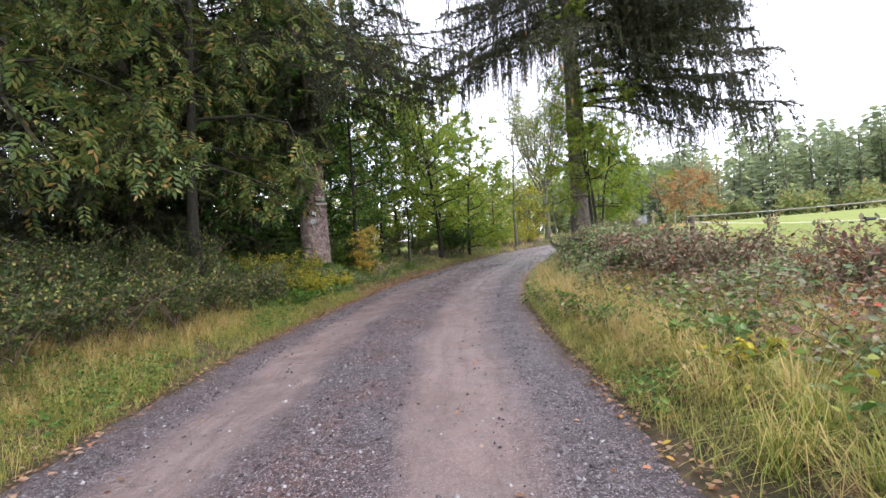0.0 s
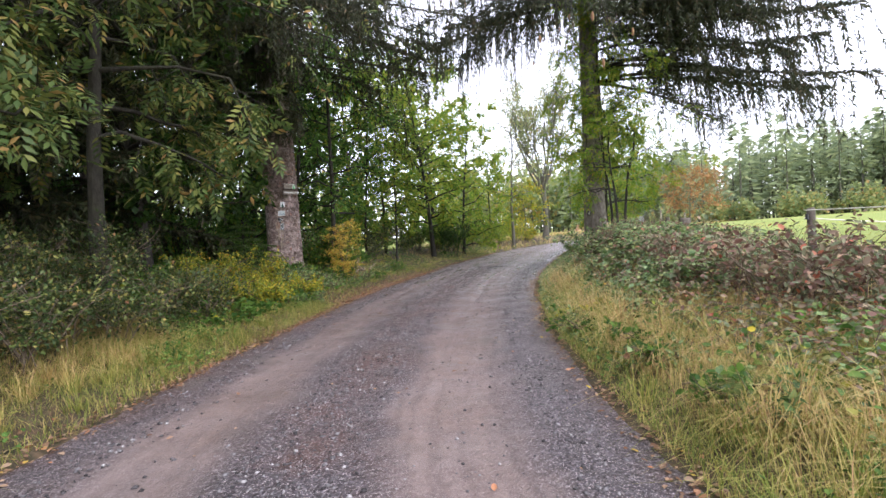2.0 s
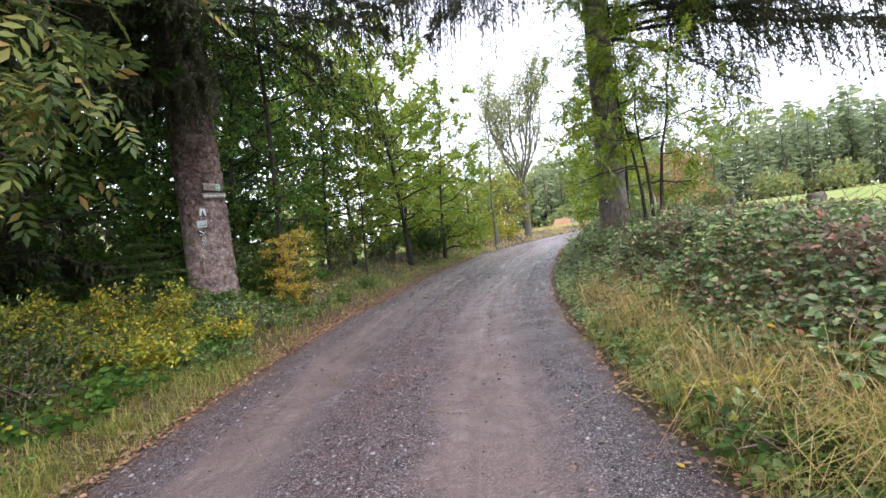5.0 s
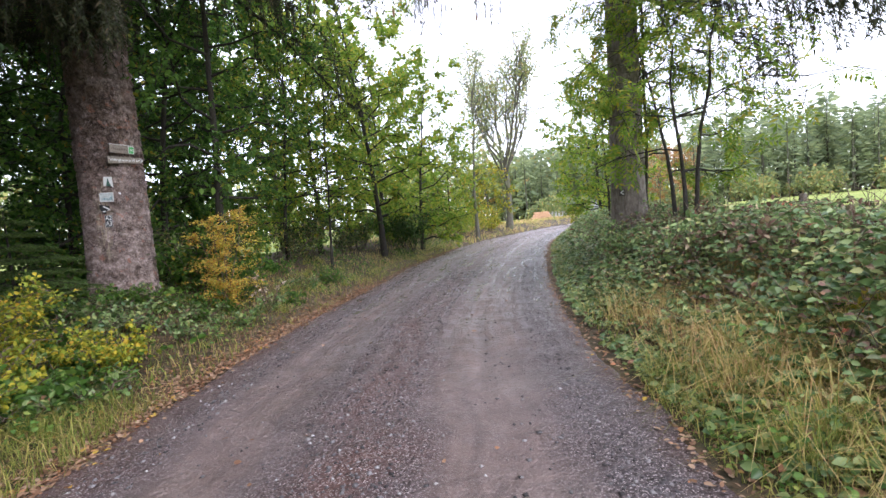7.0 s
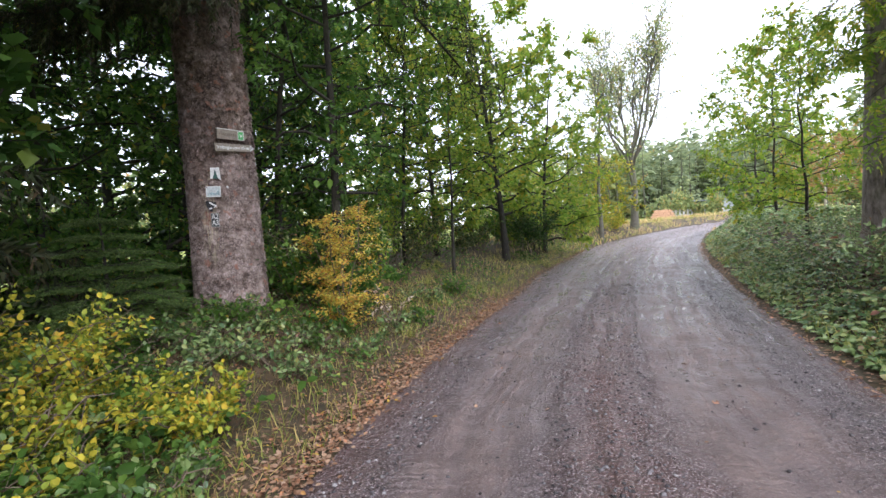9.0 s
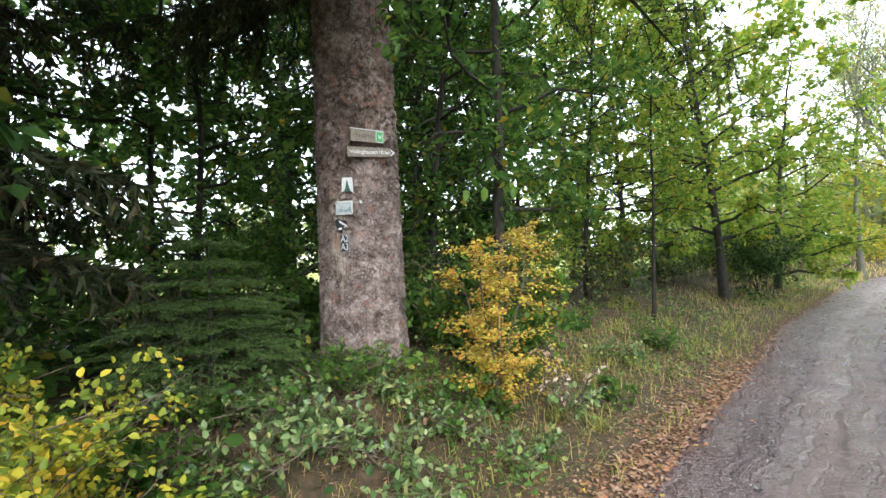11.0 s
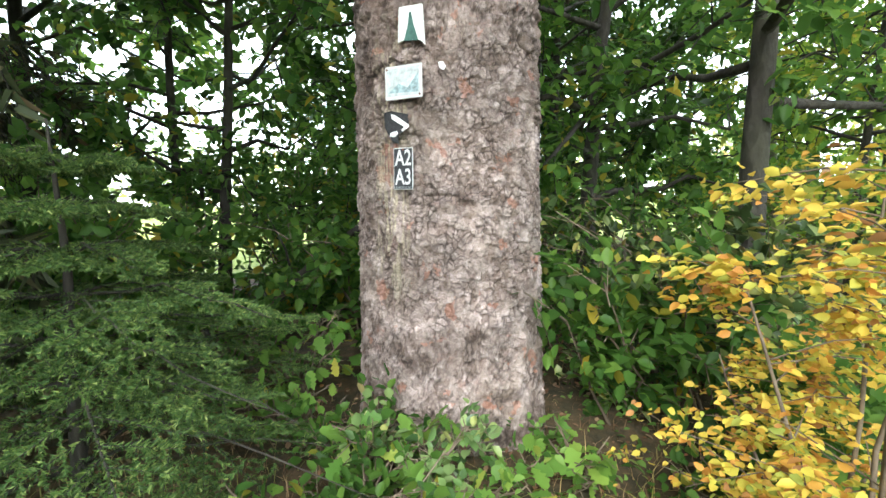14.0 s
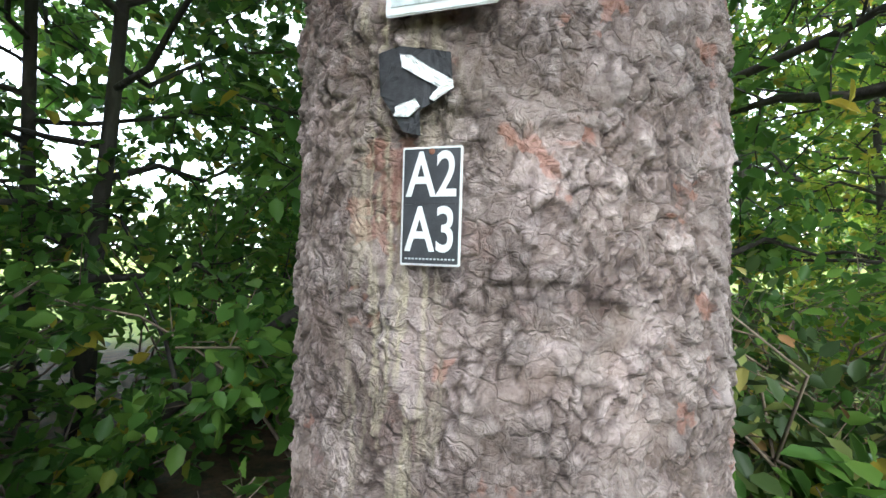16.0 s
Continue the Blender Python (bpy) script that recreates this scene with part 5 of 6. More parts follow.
def golden_hornbeam():
    rng = np.random.default_rng(61)
    x, y = -2.78, 15.38
    root = thing("golden_hornbeam", on_land(x, y, -0.03), "young hornbeam with golden orange autumn leaves near the trunk", "sapling")
    C, R = [], []
    for k in range(6):
        top = np.array([rng.normal(0.0, 0.34), rng.normal(-0.05, 0.22), rng.uniform(0.9, 1.75)])
        q = np.linspace(0, 1, 7)[:, None]
        C.append(q * top + rng.normal(0, 0.02, (7, 3)) * (q > 0) + np.array([rng.normal(0, 0.05), rng.normal(0, 0.05), 0]) * (1 - q))
        R.append(np.linspace(0.010, 0.003, 7))
    C, R = np.array(C), np.array(R)
    a, b = [], []
    for k in range(6):
        for j in range(24):
            t = rng.uniform(0.06, 1) ** 0.9
            p = np.array([np.interp(t, np.linspace(0, 1, 7), C[k, :, c]) for c in range(3)])
            az = rng.random() * 2 * np.pi
            ln = rng.uniform(0.15, 0.75) * (1.0 - 0.35 * t) * (0.7 if np.sin(az) < -0.3 else 1.0)
            a.append(p)
            b.append(p + ln * np.array([np.cos(az), np.sin(az), rng.uniform(-0.05, 0.4)]))
    a, b = np.array(a), np.array(b)
    V, F = join_np([tubes(C, R, 5), tubes(np.stack([a, (a + b) / 2 + [0, 0, 0.02], b], 1), np.tile([0.003, 0.002, 0.001], (len(a), 1)), 3)])
    part_np("branch", V, F, M_TWIG, root)
    n = 7600
    pick = rng.integers(0, len(a), n)
    d = (b - a)[pick]
    P = a[pick] + d * rng.uniform(0.1, 1.05, (n, 1)) + rng.normal(0, 0.022, (n, 3))
    sd = unit(np.cross(d, [0, 0, 1.0])) * rng.choice([-1, 1], (n, 1))
    A = unit(d) * 0.6 + sd * 0.8 + rng.normal(0, 0.25, (n, 3)) - np.array([0, 0, 0.2])
    N = np.array([0, 0, 0.7]) + rng.normal(0, 0.6, (n, 3))
    V, F = leaves(P, A, N, rng.uniform(0.019, 0.040, n), 0.7)
    part_np("foliage", V, F, L_GOLD, root)


golden_hornbeam()


def scatter_strip(n, rng, y0, y1, d0, d1, side, power=1.0):
    """Points on the verge: between d0 and d1 metres from the road's edge."""
    y = rng.uniform(y0, y1, n)
    d = d0 + (d1 - d0) * rng.random(n) ** power
    x = edge_l(y) - d if side < 0 else edge_r(y) + d
    return x, y, land(x, y)


def blades(x, y, z, rng, hgt, wid, lean=1.35):
    n = len(x)
    az = rng.random(n) * 2 * np.pi
    h = hgt * rng.uniform(0.5, 1.2, n)
    d = np.stack([np.cos(az), np.sin(az), 0 * az], -1)
    s = np.stack([-np.sin(az), np.cos(az), 0 * az], -1) * (wid * rng.uniform(0.6, 1.2, n) * 0.5)[:, None]
    P = np.stack([x, y, z - 0.02], -1)
    k = (lean * rng.uniform(0.2, 1.4, n) * h)[:, None]
    m = P + d * k * 0.3 + np.array([0, 0, 0.62]) * h[:, None]
    t = P + d * k + np.array([0, 0, 1.0]) * (h * np.maximum(0.12, 1 - 0.30 * (k[:, 0] / h) ** 2))[:, None]
    V = np.stack([P - s, P + s, m + s * 0.8, m - s * 0.8, t], 1).reshape(-1, 3)
    o = np.arange(n)[:, None] * 5
    F = np.concatenate([o + [0, 1, 2], o + [0, 2, 3], o + [3, 2, 4]], 0)
    return V, F


def grass_patch(name, label, mat, sets, seed):
    rng = np.random.default_rng(seed)
    items = []
    for n, y0, y1, d0, d1, side, power, hgt, wid, clump in sets:
        x, y, z = scatter_strip(n, rng, y0, y1, d0, d1, side, power)
        keep = wave(x, y, clump, seed) + 0.5 * wave(x, y, clump * 3.1, seed + 2) + rng.normal(0, 0.5, n) > -0.25
        x, y, z = x[keep], y[keep], z[keep]
        hh = hgt * (1 + 0.35 * wave(x, y, 1.9, seed + 4))
        items.append(blades(x, y, z, rng, hh, wid))
    V, F = join_np(items)
    ob = part_np(name, V, F, mat)
    return tagged(ob, label, "grass", kind="stuff")


grass_patch("grass", "green grass along both edges of the gravel road", L_GRASS, [
    (32000, 0, 12, -0.05, 1.9, -1, 1.0, 0.17, 0.0045, 0.9), (9000, 10, 30, 0.0, 1.9, -1, 1.0, 0.17, 0.009, 0.9), (7000, 29, 90, -0.1, 7, -1, 1.0, 0.3, 0.035, 0.5),
    (26000, 0, 11, 0.0, 1.5, 1, 1.2, 0.20, 0.0045, 0.9), (6000, 11, 30, 0.1, 1.2, 1, 1.0, 0.2, 0.009, 0.9),
    (5000, -3, 0, 0, 2, -1, 1, 0.2, 0.008, 0.9), (5000, -3, 0, 0, 2, 1, 1, 0.25, 0.008, 0.9)], 11)
grass_patch("dry_grass", "tall straw-coloured dry grass on the verges", L_STRAW, [
    (20000, 0, 9, 0.4, 2.0, -1, 0.8, 0.24, 0.0042, 0.6), (34000, 0, 10, 0.25, 2.9, 1, 0.9, 0.30, 0.0042, 0.55),
    (1200, 9, 17, 0.5, 2.2, -1, 1, 0.16, 0.004, 0.8), (2600, 17, 34, 0.3, 2.4, -1, 1, 0.2, 0.008, 0.6), (7000, 32, 90, -0.1, 7, -1, 1, 0.38, 0.035, 0.4), (3000, 34, 90, 0.0, 5, 1, 1, 0.38, 0.035, 0.4), (3500, 10, 14, 0.4, 1.8, 1, 1, 0.35, 0.006, 0.6), (7000, 6, 13, 0.2, 3.0, 1, 1, 0.5, 0.005, 1.4)], 12)
grass_patch("thatch", "low matted brown and straw dry grass under the weeds", L_THATCH, [
    (17000, 8.5, 20, 0.1, 3.4, -1, 1, 0.11, 0.005, 0.8), (12000, 0, 14, 0.2, 3.6, 1, 1, 0.16, 0.005, 0.7), (5000, 0, 9, 0.1, 2.2, -1, 1, 0.10, 0.005, 0.8)], 14)


def tufts(name, label, mat, spots, seed, per=60):
    """Fountains of long arching grass."""
    rng = np.random.default_rng(seed)
    items = []
    for n, y0, y1, d0, d1, side, hgt in spots:
        x, y, z = scatter_strip(n, rng, y0, y1, d0, d1, side)
        ok = off_path(np.stack([x, y], -1), 0.4)
        x, y = np.repeat(x[ok], per), np.repeat(y[ok], per)
        x, y = x + rng.normal(0, 0.035, len(x)), y + rng.normal(0, 0.035, len(x))
        items.append(blades(x, y, land(x, y), rng, hgt * rng.uniform(0.6, 1.2, len(x)), 0.0055, 1.5))
    V, F = join_np(items)
    return tagged(part_np(name, V, F, mat), label, "grass", kind="stuff")


tufts("grass_tufts", "arching tufts of long green and yellow grass", L_GRASS, [(150, 0.5, 11, 0.1, 1.5, 1, 0.36), (110, 0.5, 11, 0.1, 1.6, -1, 0.26), (40, 10, 22, 0.4, 2.5, -1, 0.25)], 15)
tufts("straw_tufts", "arching tufts of bleached straw grass", L_STRAW, [(110, 0.5, 11, 0.4, 2.6, 1, 0.42), (40, 0.5, 9, 0.6, 1.8, -1, 0.32)], 16)
grass_patch("meadow_grass", "short bright green grass of the pasture", L_GRASS, [
    (12000, 2, 40, 4.2, 14, 1, 1.3, 0.08, 0.016, 0.4)], 13)


def herb_layer(name, label, mat, sets, seed, size=0.06, cat="weeds", tri=False, leafw=0.7):
    """Low leaves close to the ground."""
    rng = np.random.default_rng(seed)
    items = []
    for n, y0, y1, d0, d1, side, hgt, clump in sets:
        x, y, z = scatter_strip(n, rng, y0, y1, d0, d1, side)
        keep = wave(x, y, clump, seed) + 0.6 * wave(x, y, clump * 3.3, seed + 1) + rng.normal(0, 0.25, n) > 0.1
        x, y, z = x[keep], y[keep], z[keep]
        m = len(x)
        P = np.stack([x, y, z + hgt * rng.random(m) ** 0.7], -1)
        ok = (off_path(P, 0.30) | (P[:, 2] - z < 0.34)) & (np.hypot(x - SPRUCE_AT[0], y - SPRUCE_AT[1]) > 1.15) & (np.hypot(x - TX, y - TY) > 0.56)
        P = P[ok]
        m = len(P)
        az = rng.random(m) * 2 * np.pi
        A = np.stack([np.cos(az), np.sin(az), rng.normal(-0.1, 0.3, m)], -1)
        N = np.array([0, 0, 1.0]) + rng.normal(0, 0.65, (m, 3))
        sz = size * rng.uniform(0.6, 1.3, m)
        items.append(leaves(P, A, N, sz, leafw))
        if tri:
            for turn in (1.15, -1.15):
                c, s = np.cos(turn), np.sin(turn)
                A2 = np.stack([A[:, 0] * c - A[:, 1] * s, A[:, 0] * s + A[:, 1] * c, A[:, 2]], -1)
                items.append(leaves(P, A2, N, sz * 0.85, leafw))
    V, F = join_np(items)
    return tagged(part_np(name, V, F, mat), label, cat, kind="stuff")


herb_layer("verge_weeds", "low green nettles and bramble shoots on the verges", L_WEED, [
    (15000, 0, 10, 0.0, 1.5, -1, 0.13, 1.1), (18000, 9.0, 20, 0.3, 3.3, -1, 0.24, 1.1), (7000, 8.5, 14, 0.3, 1.7, -1, 0.18, 1.0), (15000, 0, 11, 0.0, 1.2, 1, 0.18, 1.2)], 21, 0.04)
herb_layer("broad_weeds", "broad-leaved weeds at the wood's edge", L_WEED, [(5000, 20, 34, 0.3, 2.6, -1, 0.3, 1.0), (5000, 0, 11, 0.5, 2.8, 1, 0.32, 1.2)], 25, 0.06)
herb_layer("wood_floor_weeds", "green ivy and low leaves on the wood floor", L_BEECH, [(30000, 10.5, 20, 2.6, 9.5, -1, 0.5, 0.7), (5000, 9.5, 13.5, 0.5, 2.8, -1, 0.22, 1.0), (8000, 0, 11, 2.0, 8, -1, 0.5, 0.9)], 23, 0.10)
herb_layer("red_weeds", "withered red and brown leaves on the bank", L_BRAMBLE_DRY, [(5000, 1.5, 10, 0.7, 4.2, 1, 0.42, 1.6)], 24, 0.05)
herb_layer("yellow_weeds", "scattered yellowing low leaves on the verge", L_YELLOW, [(1300, 9.5, 13, 0.5, 3.0, -1, 0.3, 1.7), (160, 0, 9, 0.3, 2.5, 1, 0.35, 1.7)], 22, 0.05)


# bramble thicket on the bank
def bramble_bank():
    rng = np.random.default_rng(41)
    def top(x, y):
        dr = x - edge_r(y)
        rise = sstep((dr - 0.15) / 1.5) * (1 - 0.75 * sstep((dr - 2.9) / 1.6))
        low = 0.25 + 0.75 * sstep((y - 5.5) / 4.0)
        return (0.22 + 0.48 * low) * rise * (0.85 + 0.3 * wave(x, y, 1.3, 7)) + 0.08
    for k, (n, y0, y1, d0, d1, size, mat, nm, lab) in enumerate([
            (24000, 7.5, 20.0, 0.05, 4.2, 0.07, L_BRAMBLE, "bramble_thicket", "green bramble thicket covering the roadside bank"),
            (15000, 3.0, 16.0, 0.8, 4.2, 0.052, L_BRAMBLE_DRY, "withered_brambles", "withered reddish-brown brambles and weeds on the bank"),
            (8000, 0.5, 9.5, 0.6, 3.8, 0.05, L_BRAMBLE, "bramble_thicket", "green bramble thicket covering the roadside bank"),
            (6000, 20.0, 36.0, 0.1, 4.0, 0.11, L_BRAMBLE, "bramble_thicket", "green bramble thicket covering the roadside bank")]):
        y = rng.uniform(y0, y1, n)
        d = rng.uniform(d0, d1, n)
        x = edge_r(y) + d
        mask = wave(x, y, 1.1, 13 + k) + rng.normal(0, 0.5, n) > -0.35
        x, y = x[mask], y[mask]
        m = len(x)
        P = np.stack([x, y, land(x, y) + top(x, y) * rng.random(m) ** 0.45], -1)
        items = []
        az = rng.random(m) * 2 * np.pi
        N = np.array([-0.35, -0.25, 1.0]) + rng.normal(0, 0.6, (m, 3))
        sz = size * rng.uniform(0.6, 1.25, m)
        for turn in (0, 1.25, -1.25):
            A = np.stack([np.cos(az + turn), np.sin(az + turn), rng.normal(-0.15, 0.25, m)], -1)
            items.append((leaves if k == 0 else kites)(P, A, N, sz * (1 if turn == 0 else 0.85), 0.72))
        V, F = join_np(items)
        tagged(part_np(nm, V, F, mat), lab, "brambles", kind="stuff")
    # arching canes and dry stalks
    n = 900
    y = rng.uniform(1.5, 20, n)
    x = edge_r(y) + rng.uniform(0.7, 4.0, n)
    z = land(x, y)
    h = top(x, y) * rng.uniform(0.9, 1.45, n) + 0.1
    az = rng.random(n) * 2 * np.pi
    q = np.linspace(0, 1, 5)
    P = np.zeros((n, 5, 3))
    reach = rng.uniform(0.1, 0.7, n)
    P[..., 0] = x[:, None] + np.cos(az)[:, None] * reach[:, None] * q ** 1.5
    P[..., 1] = y[:, None] + np.sin(az)[:, None] * reach[:, None] * q ** 1.5
    P[..., 2] = z[:, None] + h[:, None] * (1.3 * q - 0.35 * q ** 3)
    V, F = tubes(P, np.linspace(0.005, 0.0015, 5)[None] * np.ones((n, 1)), 3)
    tagged(part_np("dry_canes", V, F, M_TWIG), "thin dry bramble canes and weed stalks on the bank", "stalks", kind="stuff")


bramble_bank()
for i, (x, y, h, lf) in enumerate([(3.1, 6.3, 0.95, L_BRAMBLE_DRY), (3.6, 6.7, 0.95, L_BRAMBLE_DRY), (2.9, 6.9, 1.0, L_BRAMBLE_DRY), (3.0, 8.4, 0.9, L_BRAMBLE_DRY), (3.7, 4.9, 0.8, L_BRAMBLE_DRY), (4.4, 5.6, 0.85, L_BRAMBLE_DRY), (3.3, 9.0, 0.85, L_BRAMBLE_DRY), (2.9, 7.9, 0.7, L_BRAMBLE_DRY), (3.6, 11.6, 0.85, L_BRAMBLE_DRY), (3.4, 12.8, 0.9, L_BRAMBLE), (4.0, 15.5, 1.0, L_BRAMBLE), (3.6, 15.0, 0.9, L_BRAMBLE), (5.2, 15.7, 1.0, L_BRAMBLE), (4.6, 14.9, 0.9, L_BRAMBLE_DRY)]):
    shrub("bank_shrub", x, y, h, 0.65, 500 + i, "tangled weedy shrub with reddish and green leaves on the bank", lf, 900, 0.065, stems=16)


rw = np.random.default_rng(9)
k = 0
while k < 86:
    side = -1 if k < 66 else 1
    y = (rw.uniform(10, 15) if k % 2 else rw.uniform(8.8, 19)) if side < 0 else rw.uniform(1.5, 12)
    d = rw.uniform(0.45, 2.9) if side < 0 else rw.uniform(0.2, 1.5)
    x = float(edge_l(y)) - d if side < 0 else float(edge_r(y)) + d
    k += 1
    if (x + 4.37) ** 2 + (y - 15.58) ** 2 < 0.4:
        continue
    shrub("weed_clump", x, y, rw.uniform(0.22, 0.4), rw.uniform(0.25, 0.42), 600 + k, "low clump of green weeds and bramble shoots on the verge", (L_BEECH, L_BRAMBLE, L_BRAMBLE, L_BEECH, L_BRAMBLE, L_YELLOW if y < 12.5 else L_BEECH)[k % 6], 230, 0.06, "weeds", 9, 0.7)
for i, (x, y, h, w) in enumerate([(-6.1, 15.3, 0.8, 0.6), (-7.2, 14.6, 0.8, 0.8), (-6.8, 16.4, 0.9, 0.8)]):
    shrub("hornbeam_bush", x, y, h, w, 680 + i, "green hornbeam bush beneath the trees", L_BEECH, 900, 0.085, stems=12, leafw=0.68)
dead = thing("dead_branch", (-6.4, 15.3, float(land(-6.4, 15.3)) - 0.05), "dark dead branch leaning in the undergrowth behind the tree", "branch")
V, F = join_np([tubes(np.array([[[0, 0, 0], [0.45, 0.25, 0.55], [0.95, 0.48, 0.95], [1.5, 0.75, 1.3]]]), np.array([[0.045, 0.038, 0.03, 0.02]]), 8)])
part_np("limb", V, F, M_BARK_DARK, dead, smooth=True)
for tw in ([[0.5, 0.28, 0.6], [0.55, 0.2, 0.85], [0.5, 0.1, 1.1]], [[0.9, 0.46, 0.9], [1.0, 0.6, 1.1], [0.95, 0.7, 1.35]]):
    V, F = tubes(np.array([tw]), np.array([[0.012, 0.008, 0.004]]), 5)
    part_np("twig", V, F, M_BARK_DARK, dead)



L_RED = leaf_mat("red_autumn_leaves", [(0.0, (0.20, 0.085, 0.05)), (0.45, (0.42, 0.14, 0.07)), (0.75, (0.52, 0.28, 0.11)), (1.0, (0.40, 0.36, 0.11))], 0.35, 0.5)
for i, (x, y, h, w) in enumerate([(3.35, 5.0, 0.8, 0.32), (3.75, 5.3, 0.75, 0.3), (4.0, 4.9, 0.85, 0.35), (3.0, 4.2, 0.5, 0.22)]):
    shrub("red_shrub", x, y, h, w, 460 + i, "small shrub with bright red and orange autumn leaves on the bank", L_RED, 130, 0.045, stems=8, leafw=0.5)


# litter and stones on the road
def road_litter():
    rng = np.random.default_rng(51)
    n = 9500
    y = rng.uniform(-2, 30, n)
    side = rng.random(n) < 0.6
    d = np.abs(rng.normal(0, 0.16, n)) * rng.choice([1, 1, -0.6], n)
    x = np.where(side, edge_l(y) + 0.05 - d, edge_r(y) - 0.05 + d * 0.8)
    inner = rng.random(n) < 0.05
    x = np.where(inner, edge_l(y) + (edge_r(y) - edge_l(y)) * rng.random(n), x)
    z = np.maximum(land(x, y), np.where((x > edge_l(y) - 0.1) & (x < edge_r(y) + 0.1), 0.0, -1)) + 0.012
    az = rng.random(n) * 2 * np.pi
    A = np.stack([np.cos(az), np.sin(az), rng.normal(0, 0.15, n)], -1)
    N = np.array([0, 0, 1.0]) + rng.normal(0, 0.25, (n, 3))
    V, F = leaves(np.stack([x, y, z], -1), A, N, rng.uniform(0.02, 0.058, n), 0.65, 0.10, -0.06)
    tagged(part_np("fallen_leaves", V, F, L_BROWN), "brown and tan fallen leaves along the road's edges", "leaves", kind="stuff")
    # leaf litter below the trees and the path to the trunk
    n = 13000
    y = np.where(rng.random(n) < 0.55, rng.uniform(7, 18, n), rng.uniform(9, 19, n))
    x = edge_l(y) - np.where(rng.random(n) < 0.55, np.abs(rng.normal(0.12, 0.24, n)) - 0.15, rng.uniform(0, 3.6, n))
    az = rng.random(n) * 2 * np.pi
    A = np.stack([np.cos(az), np.sin(az), rng.normal(0, 0.25, n)], -1)
    N = np.array([0, 0, 1.0]) + rng.normal(0, 0.35, (n, 3))
    V, F = leaves(np.stack([x, y, np.maximum(land(x, y), np.where(x > edge_l(y) - 0.15, 0.0, -1)) + 0.015], -1), A, N, rng.uniform(0.02, 0.05, n), 0.62, 0.10, -0.06)
    tagged(part_np("leaf_litter", V, F, L_BROWN), "brown leaf litter on the wood floor", "leaves", kind="stuff")
    n = 42000
    y = -0.5 + 20 * rng.random(n) ** 1.2
    u = rng.random(n)
    band = (u < 0.17) | (u > 0.84) | ((u > 0.38) & (u < 0.57)) | (rng.random(n) < 0.10)
    y, u = y[band], u[band]
    xl, xr = edge_l(y), edge_r(y)
    x = xl + (xr - xl) * u
    z = road_z(u, x, y)
    m = len(x)
    r = 0.0055 + 0.013 * rng.random(m) ** 2.2
    oct_v = np.array([[1, 0, 0], [0, 1, 0], [-1, 0, 0], [0, -1, 0], [0, 0, 0.7], [0, 0, -0.7]])
    V = oct_v[None] * rng.uniform(0.6, 1.3, (m, 6, 1)) * r[:, None, None]
    c, s = np.cos(rng.random(m) * 6.3), np.sin(rng.random(m) * 6.3)
    V = np.stack([V[..., 0] * c[:, None] - V[..., 1] * s[:, None], V[..., 0] * s[:, None] + V[..., 1] * c[:, None], V[..., 2]], -1)
    V = V + np.stack([x, y, z + r * 0.2], -1)[:, None]
    tri = np.array([[0, 1, 4], [1, 2, 4], [2, 3, 4], [3, 0, 4], [1, 0, 5], [2, 1, 5], [3, 2, 5], [0, 3, 5]])
    F = (np.arange(m)[:, None, None] * 6 + tri).reshape(-1, 3)
    tagged(part_np("loose_gravel", V.reshape(-1, 3), F, M_STONE), "loose grey gravel stones on the road", "gravel", kind="stuff")


road_litter()


